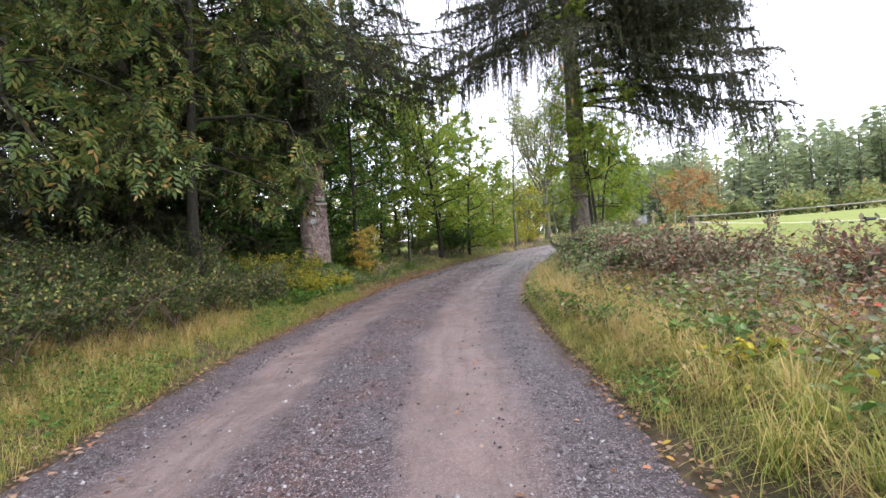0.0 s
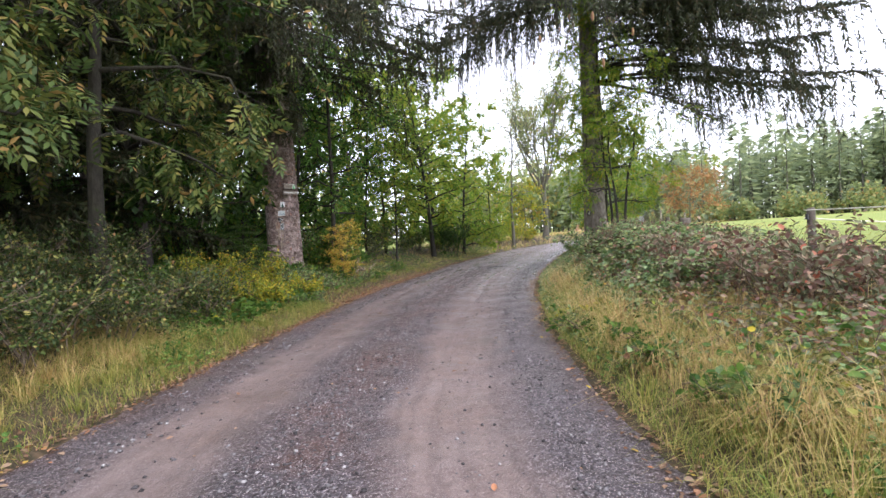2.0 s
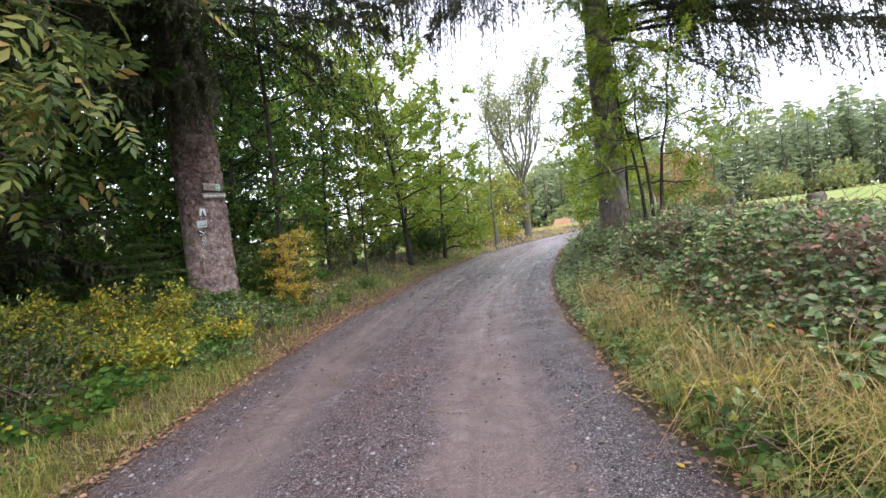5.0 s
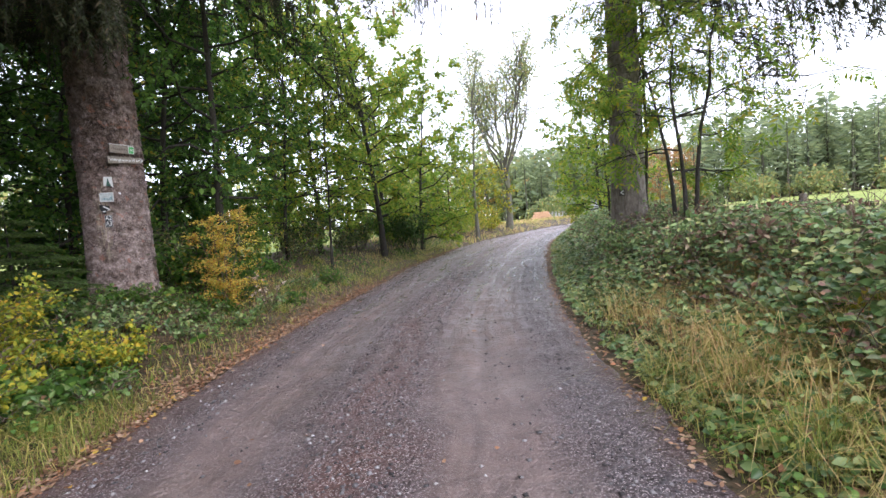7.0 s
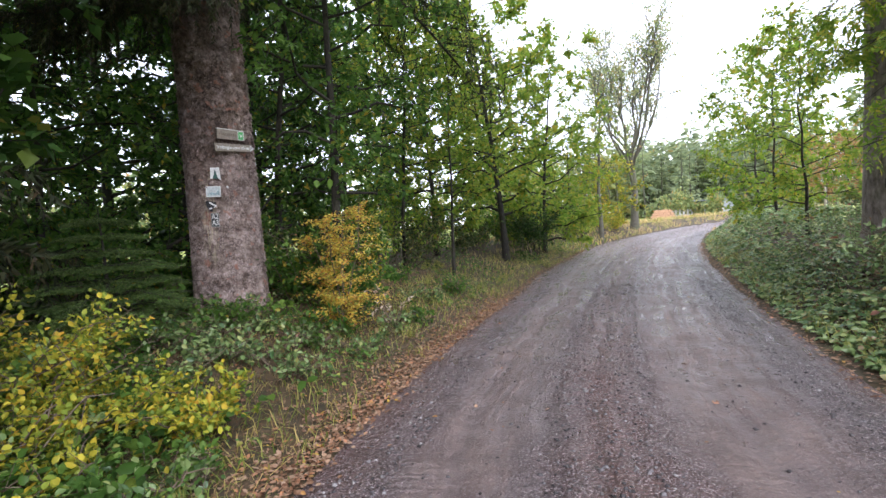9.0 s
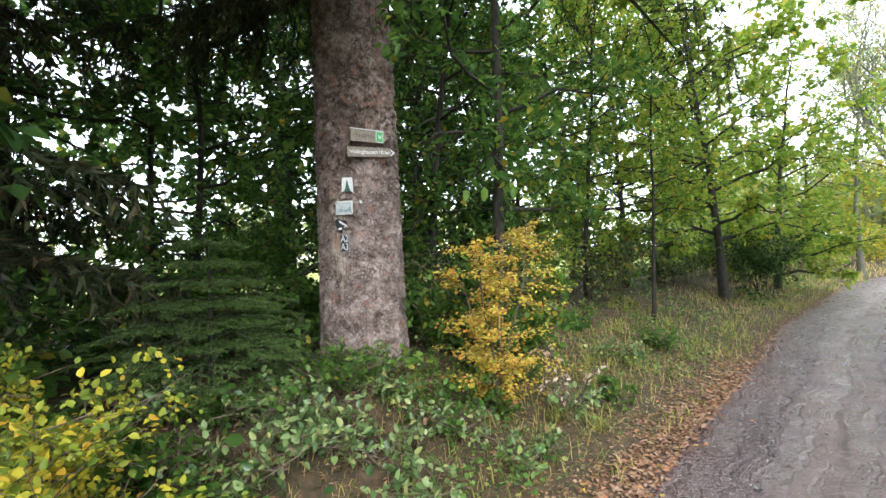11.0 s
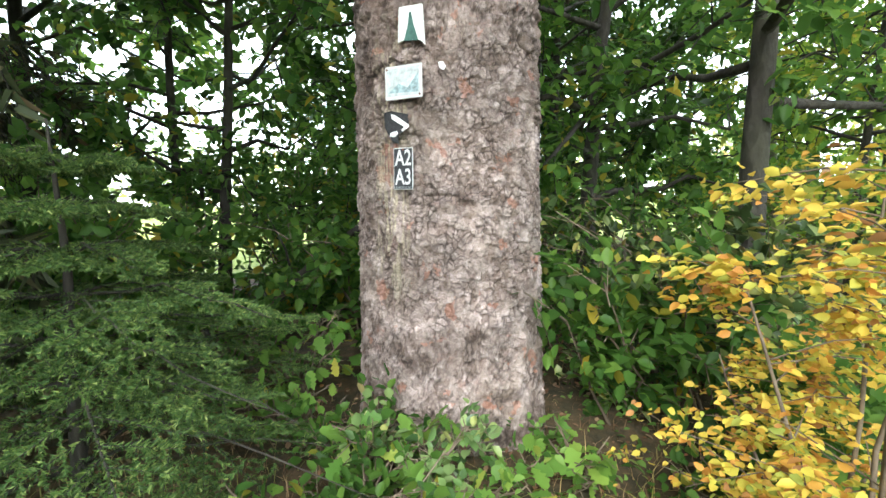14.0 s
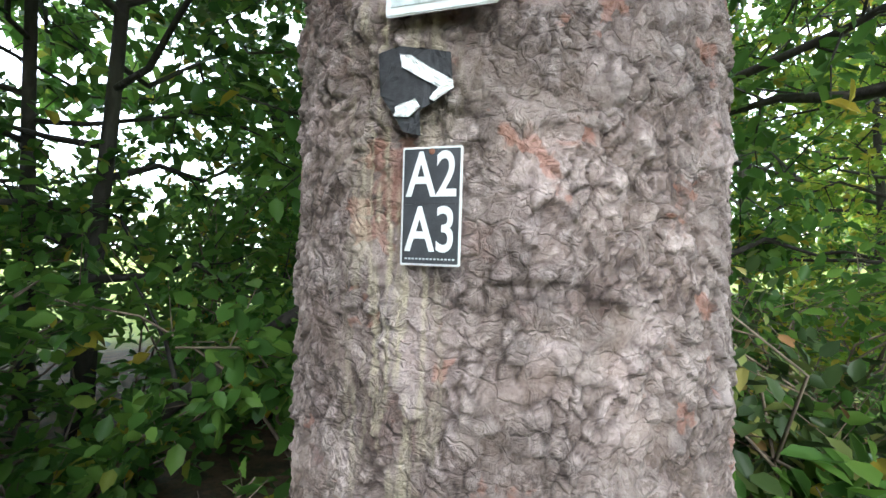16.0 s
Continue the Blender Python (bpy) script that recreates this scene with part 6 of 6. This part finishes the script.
# ---------- far woods ----------
def far_woods():
    rng = np.random.default_rng(71)
    trunks_p, trunks_r = [], []
    con, mix = [], []
    def conifer(x, y, h):
        n = 210
        f = rng.random(n) ** 0.9
        z = h * (0.05 + 0.95 * f)
        r = (0.15 * h * (1 - f) + 0.2) * np.sqrt(rng.random(n))
        az = rng.random(n) * 6.3
        P = np.stack([x + r * np.cos(az), y + r * np.sin(az), z + float(land(x, y))], -1)
        A = np.stack([np.cos(az), np.sin(az), np.full(n, -0.15)], -1) + rng.normal(0, 0.25, (n, 3))
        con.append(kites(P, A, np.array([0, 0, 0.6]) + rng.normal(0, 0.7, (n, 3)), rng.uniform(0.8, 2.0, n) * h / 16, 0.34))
    def round_tree(x, y, h):
        n = 190
        u = unit(rng.normal(size=(n, 3))) * rng.random((n, 1)) ** 0.33
        lob = 1 + 0.25 * np.sin(u[:, :1] * 7 + x) + 0.2 * np.sin(u[:, 1:2] * 8 + y)
        P = np.array([x, y, h * 0.50 + float(land(x, y))]) + u * lob * np.array([h * 0.32, h * 0.32, h * 0.48])
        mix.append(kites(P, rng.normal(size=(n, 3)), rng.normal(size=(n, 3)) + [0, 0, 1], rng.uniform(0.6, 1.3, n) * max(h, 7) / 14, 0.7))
    def stem(x, y, h, r):
        g = float(land(x, y))
        trunks_p.append([[x, y, g - 0.3], [x + rng.normal(0, 0.1), y, g + h * 0.5], [x, y, g + h * 0.97]])
        trunks_r.append([r, r * 0.6, 0.03])
    # conifer stand behind the pasture
    for i in range(330):
        t = rng.random()
        x, y = 26 + 95 * t + rng.normal(0, 3), 92 - 46 * t + rng.uniform(-3, 26)
        h = rng.uniform(8, 13.5) + 4.5 * rng.random() ** 4
        conifer(x, y, h)
        stem(x, y, h, 0.18)
    for i in range(120):
        t = rng.random()
        round_tree(26 + 95 * t + rng.normal(0, 1.5), 87 - 46 * t + rng.uniform(-2, 2), rng.uniform(1.8, 4.5))
    # mixed trees at the end of the road
    for i in range(110):
        x, y = rng.uniform(4, 60), rng.uniform(98, 125)
        h = rng.uniform(10, 17)
        (round_tree if rng.random() < 0.7 else conifer)(x, y, h)
        stem(x, y, h, 0.17)
    # hedge line behind the wood
    for i in range(110):
        x, y = rng.uniform(-70, 4), rng.uniform(70, 120)
        if rng.random() < 0.5:
            x, y = rng.uniform(-75, -50), rng.uniform(-20, 90)
        h = rng.uniform(8, 14)
        round_tree(x, y, h)
        stem(x, y, h, 0.15)
    # behind the viewer
    for i in range(40):
        x, y = rng.uniform(-40, 60), rng.uniform(-60, -35)
        h = rng.uniform(10, 16)
        round_tree(x, y, h)
        stem(x, y, h, 0.15)
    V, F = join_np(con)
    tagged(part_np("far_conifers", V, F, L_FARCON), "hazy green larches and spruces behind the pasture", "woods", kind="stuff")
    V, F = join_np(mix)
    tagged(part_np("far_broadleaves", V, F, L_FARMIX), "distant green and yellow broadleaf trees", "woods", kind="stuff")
    V, F = tubes(trunks_p, trunks_r, 6)
    tagged(part_np("far_trunks", V, F, M_BARK_GREY), "slender grey trunks of the distant woods", "woods", kind="stuff")


far_woods()


# ---------- fence, shed, logs ----------
def rounded_box(sx, sy, sz, bev=0.004):
    bm = bmesh.new()
    bmesh.ops.create_cube(bm, size=1)
    bmesh.ops.scale(bm, vec=(sx, sy, sz), verts=bm.verts)
    bmesh.ops.bevel(bm, geom=bm.edges[:], offset=bev, segments=2, affect="EDGES")
    return bm


def fence_post(x, y, top, r=0.05, lean=0.0, mat=None, label="weathered wooden fence post on the bank"):
    g = float(land(x, y))
    root = thing("fence_post", (x, y, g - 0.25), label, "post", "fence posts")
    h = top - g + 0.25
    P = np.array([[[0, 0, 0], [lean * 0.5, 0, h * 0.5], [lean, 0.01, h * 0.975], [lean, 0.01, h - 0.002], [lean, 0.01, h]]])
    V, F = tubes(P, np.array([[r * 1.05, r, r * 0.95, r * 0.8, 0.001]]), 12)
    V += np.random.default_rng(int(abs(x) * 100)).normal(0, r * 0.04, V.shape)
    part_np("shaft", V, F, mat or M_WOOD, root)
    bm = bmesh.new()
    bmesh.ops.create_cone(bm, cap_ends=True, segments=10, radius1=0.018, radius2=0.012, depth=0.05, matrix=Matrix.Translation((lean - r - 0.012, 0, h - 0.08)))
    part("insulator", bm, M_BLACK, root, "black plastic insulator")
    return root


M_BLACK = plain_mat("black_plastic", (0.02, 0.02, 0.02), 0.4, 0.2)
M_TAPE = plain_mat("fence_tape", (0.72, 0.70, 0.58), 0.6, 0.1, 40)
fence_post(3.32, 7.05, 1.31, 0.036)
fence_post(3.9, 10.35, 1.30, 0.085, label="stout weathered fence post among the brambles")
for x, y, tp in ((3.1, 3.0, 1.35), (4.9, 13.0, 1.35), (13.6, 31.5, 2.0), (14.6, 30.6, 1.7), (-1.5, 26.4, 1.35), (-1.15, 26.6, 1.3)):
    fence_post(x, y, tp, 0.045, 0.02, M_STRAW_WOOD if x > 10 else None)


def tape(points, label, sag=0.05):
    P = []
    for (a, b) in zip(points[:-1], points[1:]):
        for t in np.linspace(0, 1, 12, endpoint=False):
            p = np.array(a) * (1 - t) + np.array(b) * t
            p[2] -= sag * 4 * t * (1 - t)
            P.append(p)
    P.append(np.array(points[-1]))
    V, F = tubes(np.array(P)[None], np.full((1, len(P)), 0.006), 6)
    ob = part_np("fence_tape", V, F, M_TAPE)
    return tagged(ob, label, "fence tape")


tape([(3.25, 7.05, 1.29), (3.05, 3.0, 1.29), (2.9, -1.5, 1.28)], "pale electric fence tape strung between posts", 0.02)
tape([(3.25, 7.05, 1.22), (5.6, 7.3, 1.06), (9.5, 7.8, 1.02)], "slack pale fence tape leading over the pasture", 0.03)
fence_post(9.5, 7.8, 1.3, 0.04)
grip = thing("gate_handle", (6.05, 7.36, 1.055), "black plastic gate handle on the slack tape", "handle")
bm = bmesh.new()
bmesh.ops.create_cone(bm, cap_ends=True, segments=12, radius1=0.03, radius2=0.022, depth=0.17, matrix=Matrix.Rotation(radians(90), 4, "Y"))
part("grip", bm, M_BLACK, grip)
bm = bmesh.new()
bmesh.ops.create_cone(bm, cap_ends=True, segments=12, radius1=0.042, radius2=0.042, depth=0.014, matrix=Matrix.Translation((-0.08, 0, 0)) @ Matrix.Rotation(radians(90), 4, "Y"))
part("flange", bm, M_BLACK, grip)


def shed():
    root = thing("field_shed", (33.5, 88.4, float(land(33.5, 88.4))), "small dark shed with grey end wall beyond the bend", "shed", turn=-18)
    m_dark, m_grey, m_roof = plain_mat("shed_boards", (0.06, 0.085, 0.085), 0.7), plain_mat("shed_grey", (0.42, 0.45, 0.46), 0.7), plain_mat("shed_roof", (0.3, 0.33, 0.34), 0.6)
    bm = rounded_box(4.4, 3, 2.2, 0.02)
    bmesh.ops.translate(bm, vec=(0, 0, 1.1), verts=bm.verts)
    part("wall", bm, m_dark, root)
    bm = rounded_box(1.6, 3.05, 2.25, 0.02)
    bmesh.ops.translate(bm, vec=(2.9, 0, 1.12), verts=bm.verts)
    part("end_wall", bm, m_grey, root, "pale grey end wall")
    bm = rounded_box(6.6, 3.6, 0.12, 0.02)
    bmesh.ops.translate(bm, vec=(0.7, 0, 2.32), verts=bm.verts)
    part("roof", bm, m_roof, root)


def pale_fence():
    m = plain_mat("pale_boards", (0.5, 0.5, 0.49), 0.7)
    root = thing("board_fence", (29.5, 84.0, float(land(29.5, 84.0))), "low pale board fence in front of the shed", "fence", turn=8)
    for k in range(16):
        bm = rounded_box(0.3, 0.05, 1.1, 0.01)
        bmesh.ops.translate(bm, vec=(k * 0.62 - 3.0, 0, 0.55), verts=bm.verts)
        part("board", bm, m, root)
    for z in (0.3, 0.85):
        bm = rounded_box(9.8, 0.06, 0.12, 0.01)
        bmesh.ops.translate(bm, vec=(1.6, 0.06, z), verts=bm.verts)
        part("rail", bm, m, root)


def log_pile():
    m = plain_mat("fresh_cut_logs", (0.52, 0.30, 0.19), 0.8)
    root = thing("log_pile", (24.8, 82.5, float(land(24.8, 82.5))), "stack of reddish cut logs at the bend", "logs", turn=75)
    for k in range(18):
        row = 0 if k < 7 else 1 if k < 13 else 2
        col = k if row == 0 else k - 7 if row == 1 else k - 13
        bm = bmesh.new()
        bmesh.ops.create_cone(bm, cap_ends=True, segments=10, radius1=0.23, radius2=0.21, depth=3.0,
                              matrix=Matrix.Translation((0, (col + row * 0.5) * 0.46 - 1.4, 0.22 + row * 0.4)) @ Matrix.Rotation(radians(90), 4, "Y"))
        part("log", bm, m, root)


shed()
pale_fence()
log_pile()


# ---------- signs on the marked tree ----------
def on_trunk(deg, z, lift=0.012):
    """Pose on the bark: x along the trunk's round, z up, y into the wood."""
    a = radians(deg)
    r = float(trunk_radius(z)) + lift
    return Matrix.Translation((TX + r * math.cos(a), TY + r * math.sin(a), z)) @ Matrix.Rotation(a + math.pi / 2, 4, "Z")


def words(text, size, mat, parent, m, name="lettering", extrude=0.0006, bold=0.0):
    cu = bpy.data.curves.new(name, "FONT")
    cu.body, cu.size, cu.extrude, cu.offset = text, size, extrude, bold
    cu.align_x, cu.align_y = "CENTER", "CENTER"
    tmp = bpy.data.objects.new("tmp_text", cu)
    scene.collection.objects.link(tmp)
    bpy.context.view_layer.update()
    me = bpy.data.meshes.new_from_object(tmp.evaluated_get(bpy.context.evaluated_depsgraph_get()))
    bpy.data.objects.remove(tmp)
    me.materials.clear()
    me.materials.append(mat)
    ob = new(name, me)
    ob.parent = parent
    ob.matrix_local = m
    return ob


M_WHITE = plain_mat("white_enamel", (0.60, 0.61, 0.60), 0.45, 0.12, 25)
M_WHITEPAINT = plain_mat("white_brushed_paint", (0.70, 0.71, 0.70), 0.7, 0.2, 60)
M_SIGNBLACK = plain_mat("sign_black", (0.035, 0.037, 0.042), 0.35, 0.3, 30)
M_BLACKPAINT = plain_mat("black_brushed_paint", (0.03, 0.03, 0.033), 0.75, 0.5, 60)
M_FADED_BLACK = plain_mat("worn_dark_paint", (0.075, 0.066, 0.058), 0.85, 0.5, 40)
M_GREEN = plain_mat("sign_green", (0.08, 0.42, 0.13), 0.5, 0.15, 30)
M_FIR = plain_mat("fir_green_paint", (0.05, 0.12, 0.10), 0.7, 0.3, 40)
M_FADED = plain_mat("faded_blue_print", (0.47, 0.51, 0.51), 0.5, 0.35, 38)
M_BOARD = plain_mat("grey_sign_board", (0.25, 0.215, 0.18), 0.85, 0.3, 35)
M_RUST = plain_mat("rusty_screw", (0.16, 0.07, 0.04), 0.7, 0.3, 60)
FACE = Matrix.Rotation(radians(90), 4, "X")


def prism(points, depth):
    """A flat board from an outline in x and z, with thickness along y."""
    bm = bmesh.new()
    vs = [bm.verts.new((x, 0, z)) for x, z in points]
    f = bm.faces.new(vs)
    out = bmesh.ops.extrude_face_region(bm, geom=[f])
    bmesh.ops.translate(bm, vec=(0, depth, 0), verts=[v for v in out["geom"] if isinstance(v, bmesh.types.BMVert)])
    bmesh.ops.recalc_face_normals(bm, faces=bm.faces[:])
    return bm


def sign_thing(name, deg, z, label, lift, roll=0.0):
    ob = new(name)
    ob.matrix_world = on_trunk(deg, z, lift) @ Matrix.Rotation(radians(roll), 4, "Y")
    return tagged(ob, label, "sign", "signs on the marked tree")


def screw(parent, x, z, y):
    bm = bmesh.new()
    bmesh.ops.create_uvsphere(bm, u_segments=8, v_segments=5, radius=0.005, matrix=Matrix.Translation((x, y, z)) @ Matrix.Diagonal((1, 0.5, 1, 1)))
    part("screw", bm, M_RUST, parent)


# upper arrow board
s = sign_thing("arrow_sign", -37, 2.79, "grey wooden arrow board with a green square", 0.055, 2.0)
part("board", prism([(-0.185, -0.06), (0.145, -0.06), (0.20, 0.0), (0.145, 0.06), (-0.185, 0.06)], 0.028), M_BOARD, s)
part("top_edge", prism([(-0.187, 0.060), (0.146, 0.060), (0.146, 0.067), (-0.187, 0.067)], 0.03), M_WHITEPAINT, s, "white painted upper edge")
green = part("green_square", prism([(0.072, -0.052), (0.144, -0.052), (0.144, 0.052), (0.072, 0.052)], -0.003), M_GREEN, s)
for x0, x1, z0, z1 in ((0.07, 0.146, 0.049, 0.054), (0.07, 0.146, -0.054, -0.049), (0.07, 0.075, -0.05, 0.05), (0.141, 0.146, -0.05, 0.05)):
    part("white_line", prism([(x0, z0), (x1, z0), (x1, z1), (x0, z1)], -0.005), M_WHITEPAINT, green)
part("white_mark", prism([(0.092, 0.022), (0.103, -0.022), (0.112, -0.002), (0.121, -0.022), (0.130, 0.022), (0.123, 0.022), (0.119, -0.004), (0.112, 0.012), (0.105, -0.004), (0.099, 0.022)], -0.005), M_WHITEPAINT, green)
for k in range(8):
    part("faded_letter", prism([(-0.13 + k * 0.024, -0.02), (-0.118 + k * 0.024, -0.02), (-0.118 + k * 0.024, 0.014), (-0.13 + k * 0.024, 0.014)], -0.002), M_WOOD, s)
screw(s, -0.15, 0, -0.001)
# lower board with the place name
s = sign_thing("place_sign", -37, 2.63, "grey wooden board lettered with a place name", 0.06, -1.5)
board = part("board", prism([(-0.225, -0.05), (0.215, -0.042), (0.215, 0.042), (-0.23, 0.05)], 0.03), M_BOARD, s)
words("V\u00f6llinghausen", 0.052, M_WHITEPAINT, board, Matrix.Translation((-0.06, -0.001, 0.0)) @ FACE, "place_name", bold=0.0008)
words("10 km", 0.050, M_WHITEPAINT, board, Matrix.Translation((0.155, -0.001, 0.0)) @ FACE, "distance", bold=0.0008)
part("white_chevron", prism([(0.217, 0.040), (0.262, 0.0), (0.217, -0.040), (0.217, -0.026), (0.244, 0.0), (0.217, 0.026)], 0.02), M_WHITEPAINT, s)
screw(s, -0.2, 0, -0.001)
# painted fir mark
s = sign_thing("fir_mark", -66.5, 2.31, "white painted rectangle with a dark green fir", 0.014)
part("white_field", prism([(-0.057, -0.062), (-0.05, 0.077), (0.052, 0.077), (0.06, -0.082), (0.04, -0.06), (-0.035, -0.055)], 0.008), M_WHITEPAINT, s)
part("fir", prism([(-0.03, -0.058), (-0.012, 0.0), (-0.004, 0.052), (0.004, 0.052), (0.014, 0.0), (0.034, -0.062)], -0.002), M_FIR, s)
# faded picture plate
s = sign_thing("picture_plate", -71.2, 2.09, "white metal plate with a faded blue picture", 0.014)
bm = rounded_box(0.172, 0.005, 0.135, 0.002)
part("plate", bm, M_WHITE, s)
part("faded_picture", prism([(-0.076, -0.054), (0.076, -0.054), (0.076, 0.058), (-0.076, 0.058)], -0.001), M_FADED, s).location = (0, -0.003, 0)
part("hill_shape", prism([(-0.07, -0.04), (-0.02, -0.005), (0.02, -0.025), (0.07, 0.03), (0.07, -0.045)], -0.001), plain_mat("faded_teal_print", (0.27, 0.36, 0.38), 0.5, 0.6, 45), s).location = (0, -0.0045, 0)
screw(s, -0.075, 0.055, -0.004)
screw(s, 0.075, -0.055, -0.004)


def bark_paint(name, deg, z, outline, mat, lift, parent, label=""):
    """Paint that follows the trunk's round and the bark's roughness."""
    rng = np.random.default_rng(len(outline))
    bm = prism(outline, -0.001)
    bmesh.ops.triangulate(bm, faces=bm.faces[:])
    bmesh.ops.subdivide_edges(bm, edges=bm.edges[:], cuts=4, use_grid_fill=True)
    for v in bm.verts:
        a = radians(deg) + v.co.x / 0.44
        r = float(trunk_radius(z + v.co.z)) + lift + rng.normal(0, 0.0012) - v.co.y
        v.co = Vector((TX + r * math.cos(a), TY + r * math.sin(a), z + v.co.z))
    ob = part(name, bm, mat, parent, label)
    return ob


s = tagged(new("painted_arrow"), "white arrow on a black painted bark patch", "sign", "signs on the marked tree")
bark_paint("black_patch", -75.8, 1.91, [(-0.068, 0.066), (-0.03, 0.07), (0.02, 0.058), (0.052, 0.05), (0.056, 0.0), (0.03, -0.02), (0.005, -0.03), (0.008, -0.068), (-0.02, -0.06), (-0.04, -0.03), (-0.062, 0.0)], M_BLACKPAINT, 0.012, s)
bark_paint("white_arrow", -75.8, 1.91, [(-0.026, 0.056), (-0.008, 0.052), (0.022, 0.030), (0.057, 0.008), (0.058, -0.002), (0.030, -0.020), (0.022, -0.016), (0.036, 0.0), (0.012, 0.014), (-0.022, 0.036)], M_WHITEPAINT, 0.016, s)
bark_paint("white_stroke", -75.8, 1.91, [(-0.032, -0.022), (0.0, -0.014), (0.008, -0.026), (-0.01, -0.04), (-0.034, -0.036)], M_WHITEPAINT, 0.016, s)
# the A2 / A3 plate
s = sign_thing("trail_plate", -72.3, 1.738, "black metal plate with white trail numbers A2 and A3", 0.012, 0.8)
part("rim", rounded_box(0.0925, 0.003, 0.173, 0.0014), M_WHITE, s, "white rim")
bm = rounded_box(0.086, 0.002, 0.1665, 0.0008)
bmesh.ops.translate(bm, vec=(0, -0.0018, 0), verts=bm.verts)
face = part("face", bm, M_SIGNBLACK, s)
words("A2", 0.092, M_WHITE, face, Matrix.Translation((0.001, -0.0032, 0.0425)) @ FACE @ Matrix.Diagonal((0.72, 1, 1, 1)), bold=0.0012)
words("A3", 0.092, M_WHITE, face, Matrix.Translation((0.001, -0.0032, -0.037)) @ FACE @ Matrix.Diagonal((0.72, 1, 1, 1)), bold=0.0012)
part("seam", prism([(-0.043, -0.0006), (0.043, -0.0006), (0.043, 0.0006), (-0.043, 0.0006)], -0.0004), M_BLACK, s).location = (0, -0.003, 0.003)
for k in range(14):
    part("small_print", prism([(-0.038 + k * 0.0056, -0.0012), (-0.0345 + k * 0.0056, -0.0012), (-0.0345 + k * 0.0056, 0.0012), (-0.038 + k * 0.0056, 0.0012)], -0.0003), M_FADED, s).location = (0, -0.003, -0.0765)
screw(s, 0, 0.079, -0.0028)
# white fleck of paint
s = tagged(new("paint_fleck"), "small white fleck of paint on the bark", "mark")
bark_paint("fleck", -49.8, 2.143, [(-0.016, 0.014), (0.004, 0.016), (0.016, -0.004), (0.006, -0.018), (-0.01, -0.008)], M_WHITEPAINT, 0.016, s)
# mark on the spruce across the road
s = tagged(new("trail_mark"), "small dark square with a white arrow on the spruce", "sign")
s.matrix_world = Matrix.Translation((RX - 0.27, RY - 0.24, 1.62)) @ Matrix.Rotation(radians(-42), 4, "Z")
part("dark_square", prism([(-0.055, -0.06), (0.055, -0.06), (0.055, 0.06), (-0.055, 0.06)], 0.008), M_FADED_BLACK, s)
part("white_arrow", prism([(0.035, 0.05), (-0.04, 0.0), (0.035, -0.05), (0.035, -0.025), (0.0, 0.0), (0.035, 0.025)], -0.004), M_WHITEPAINT, s)
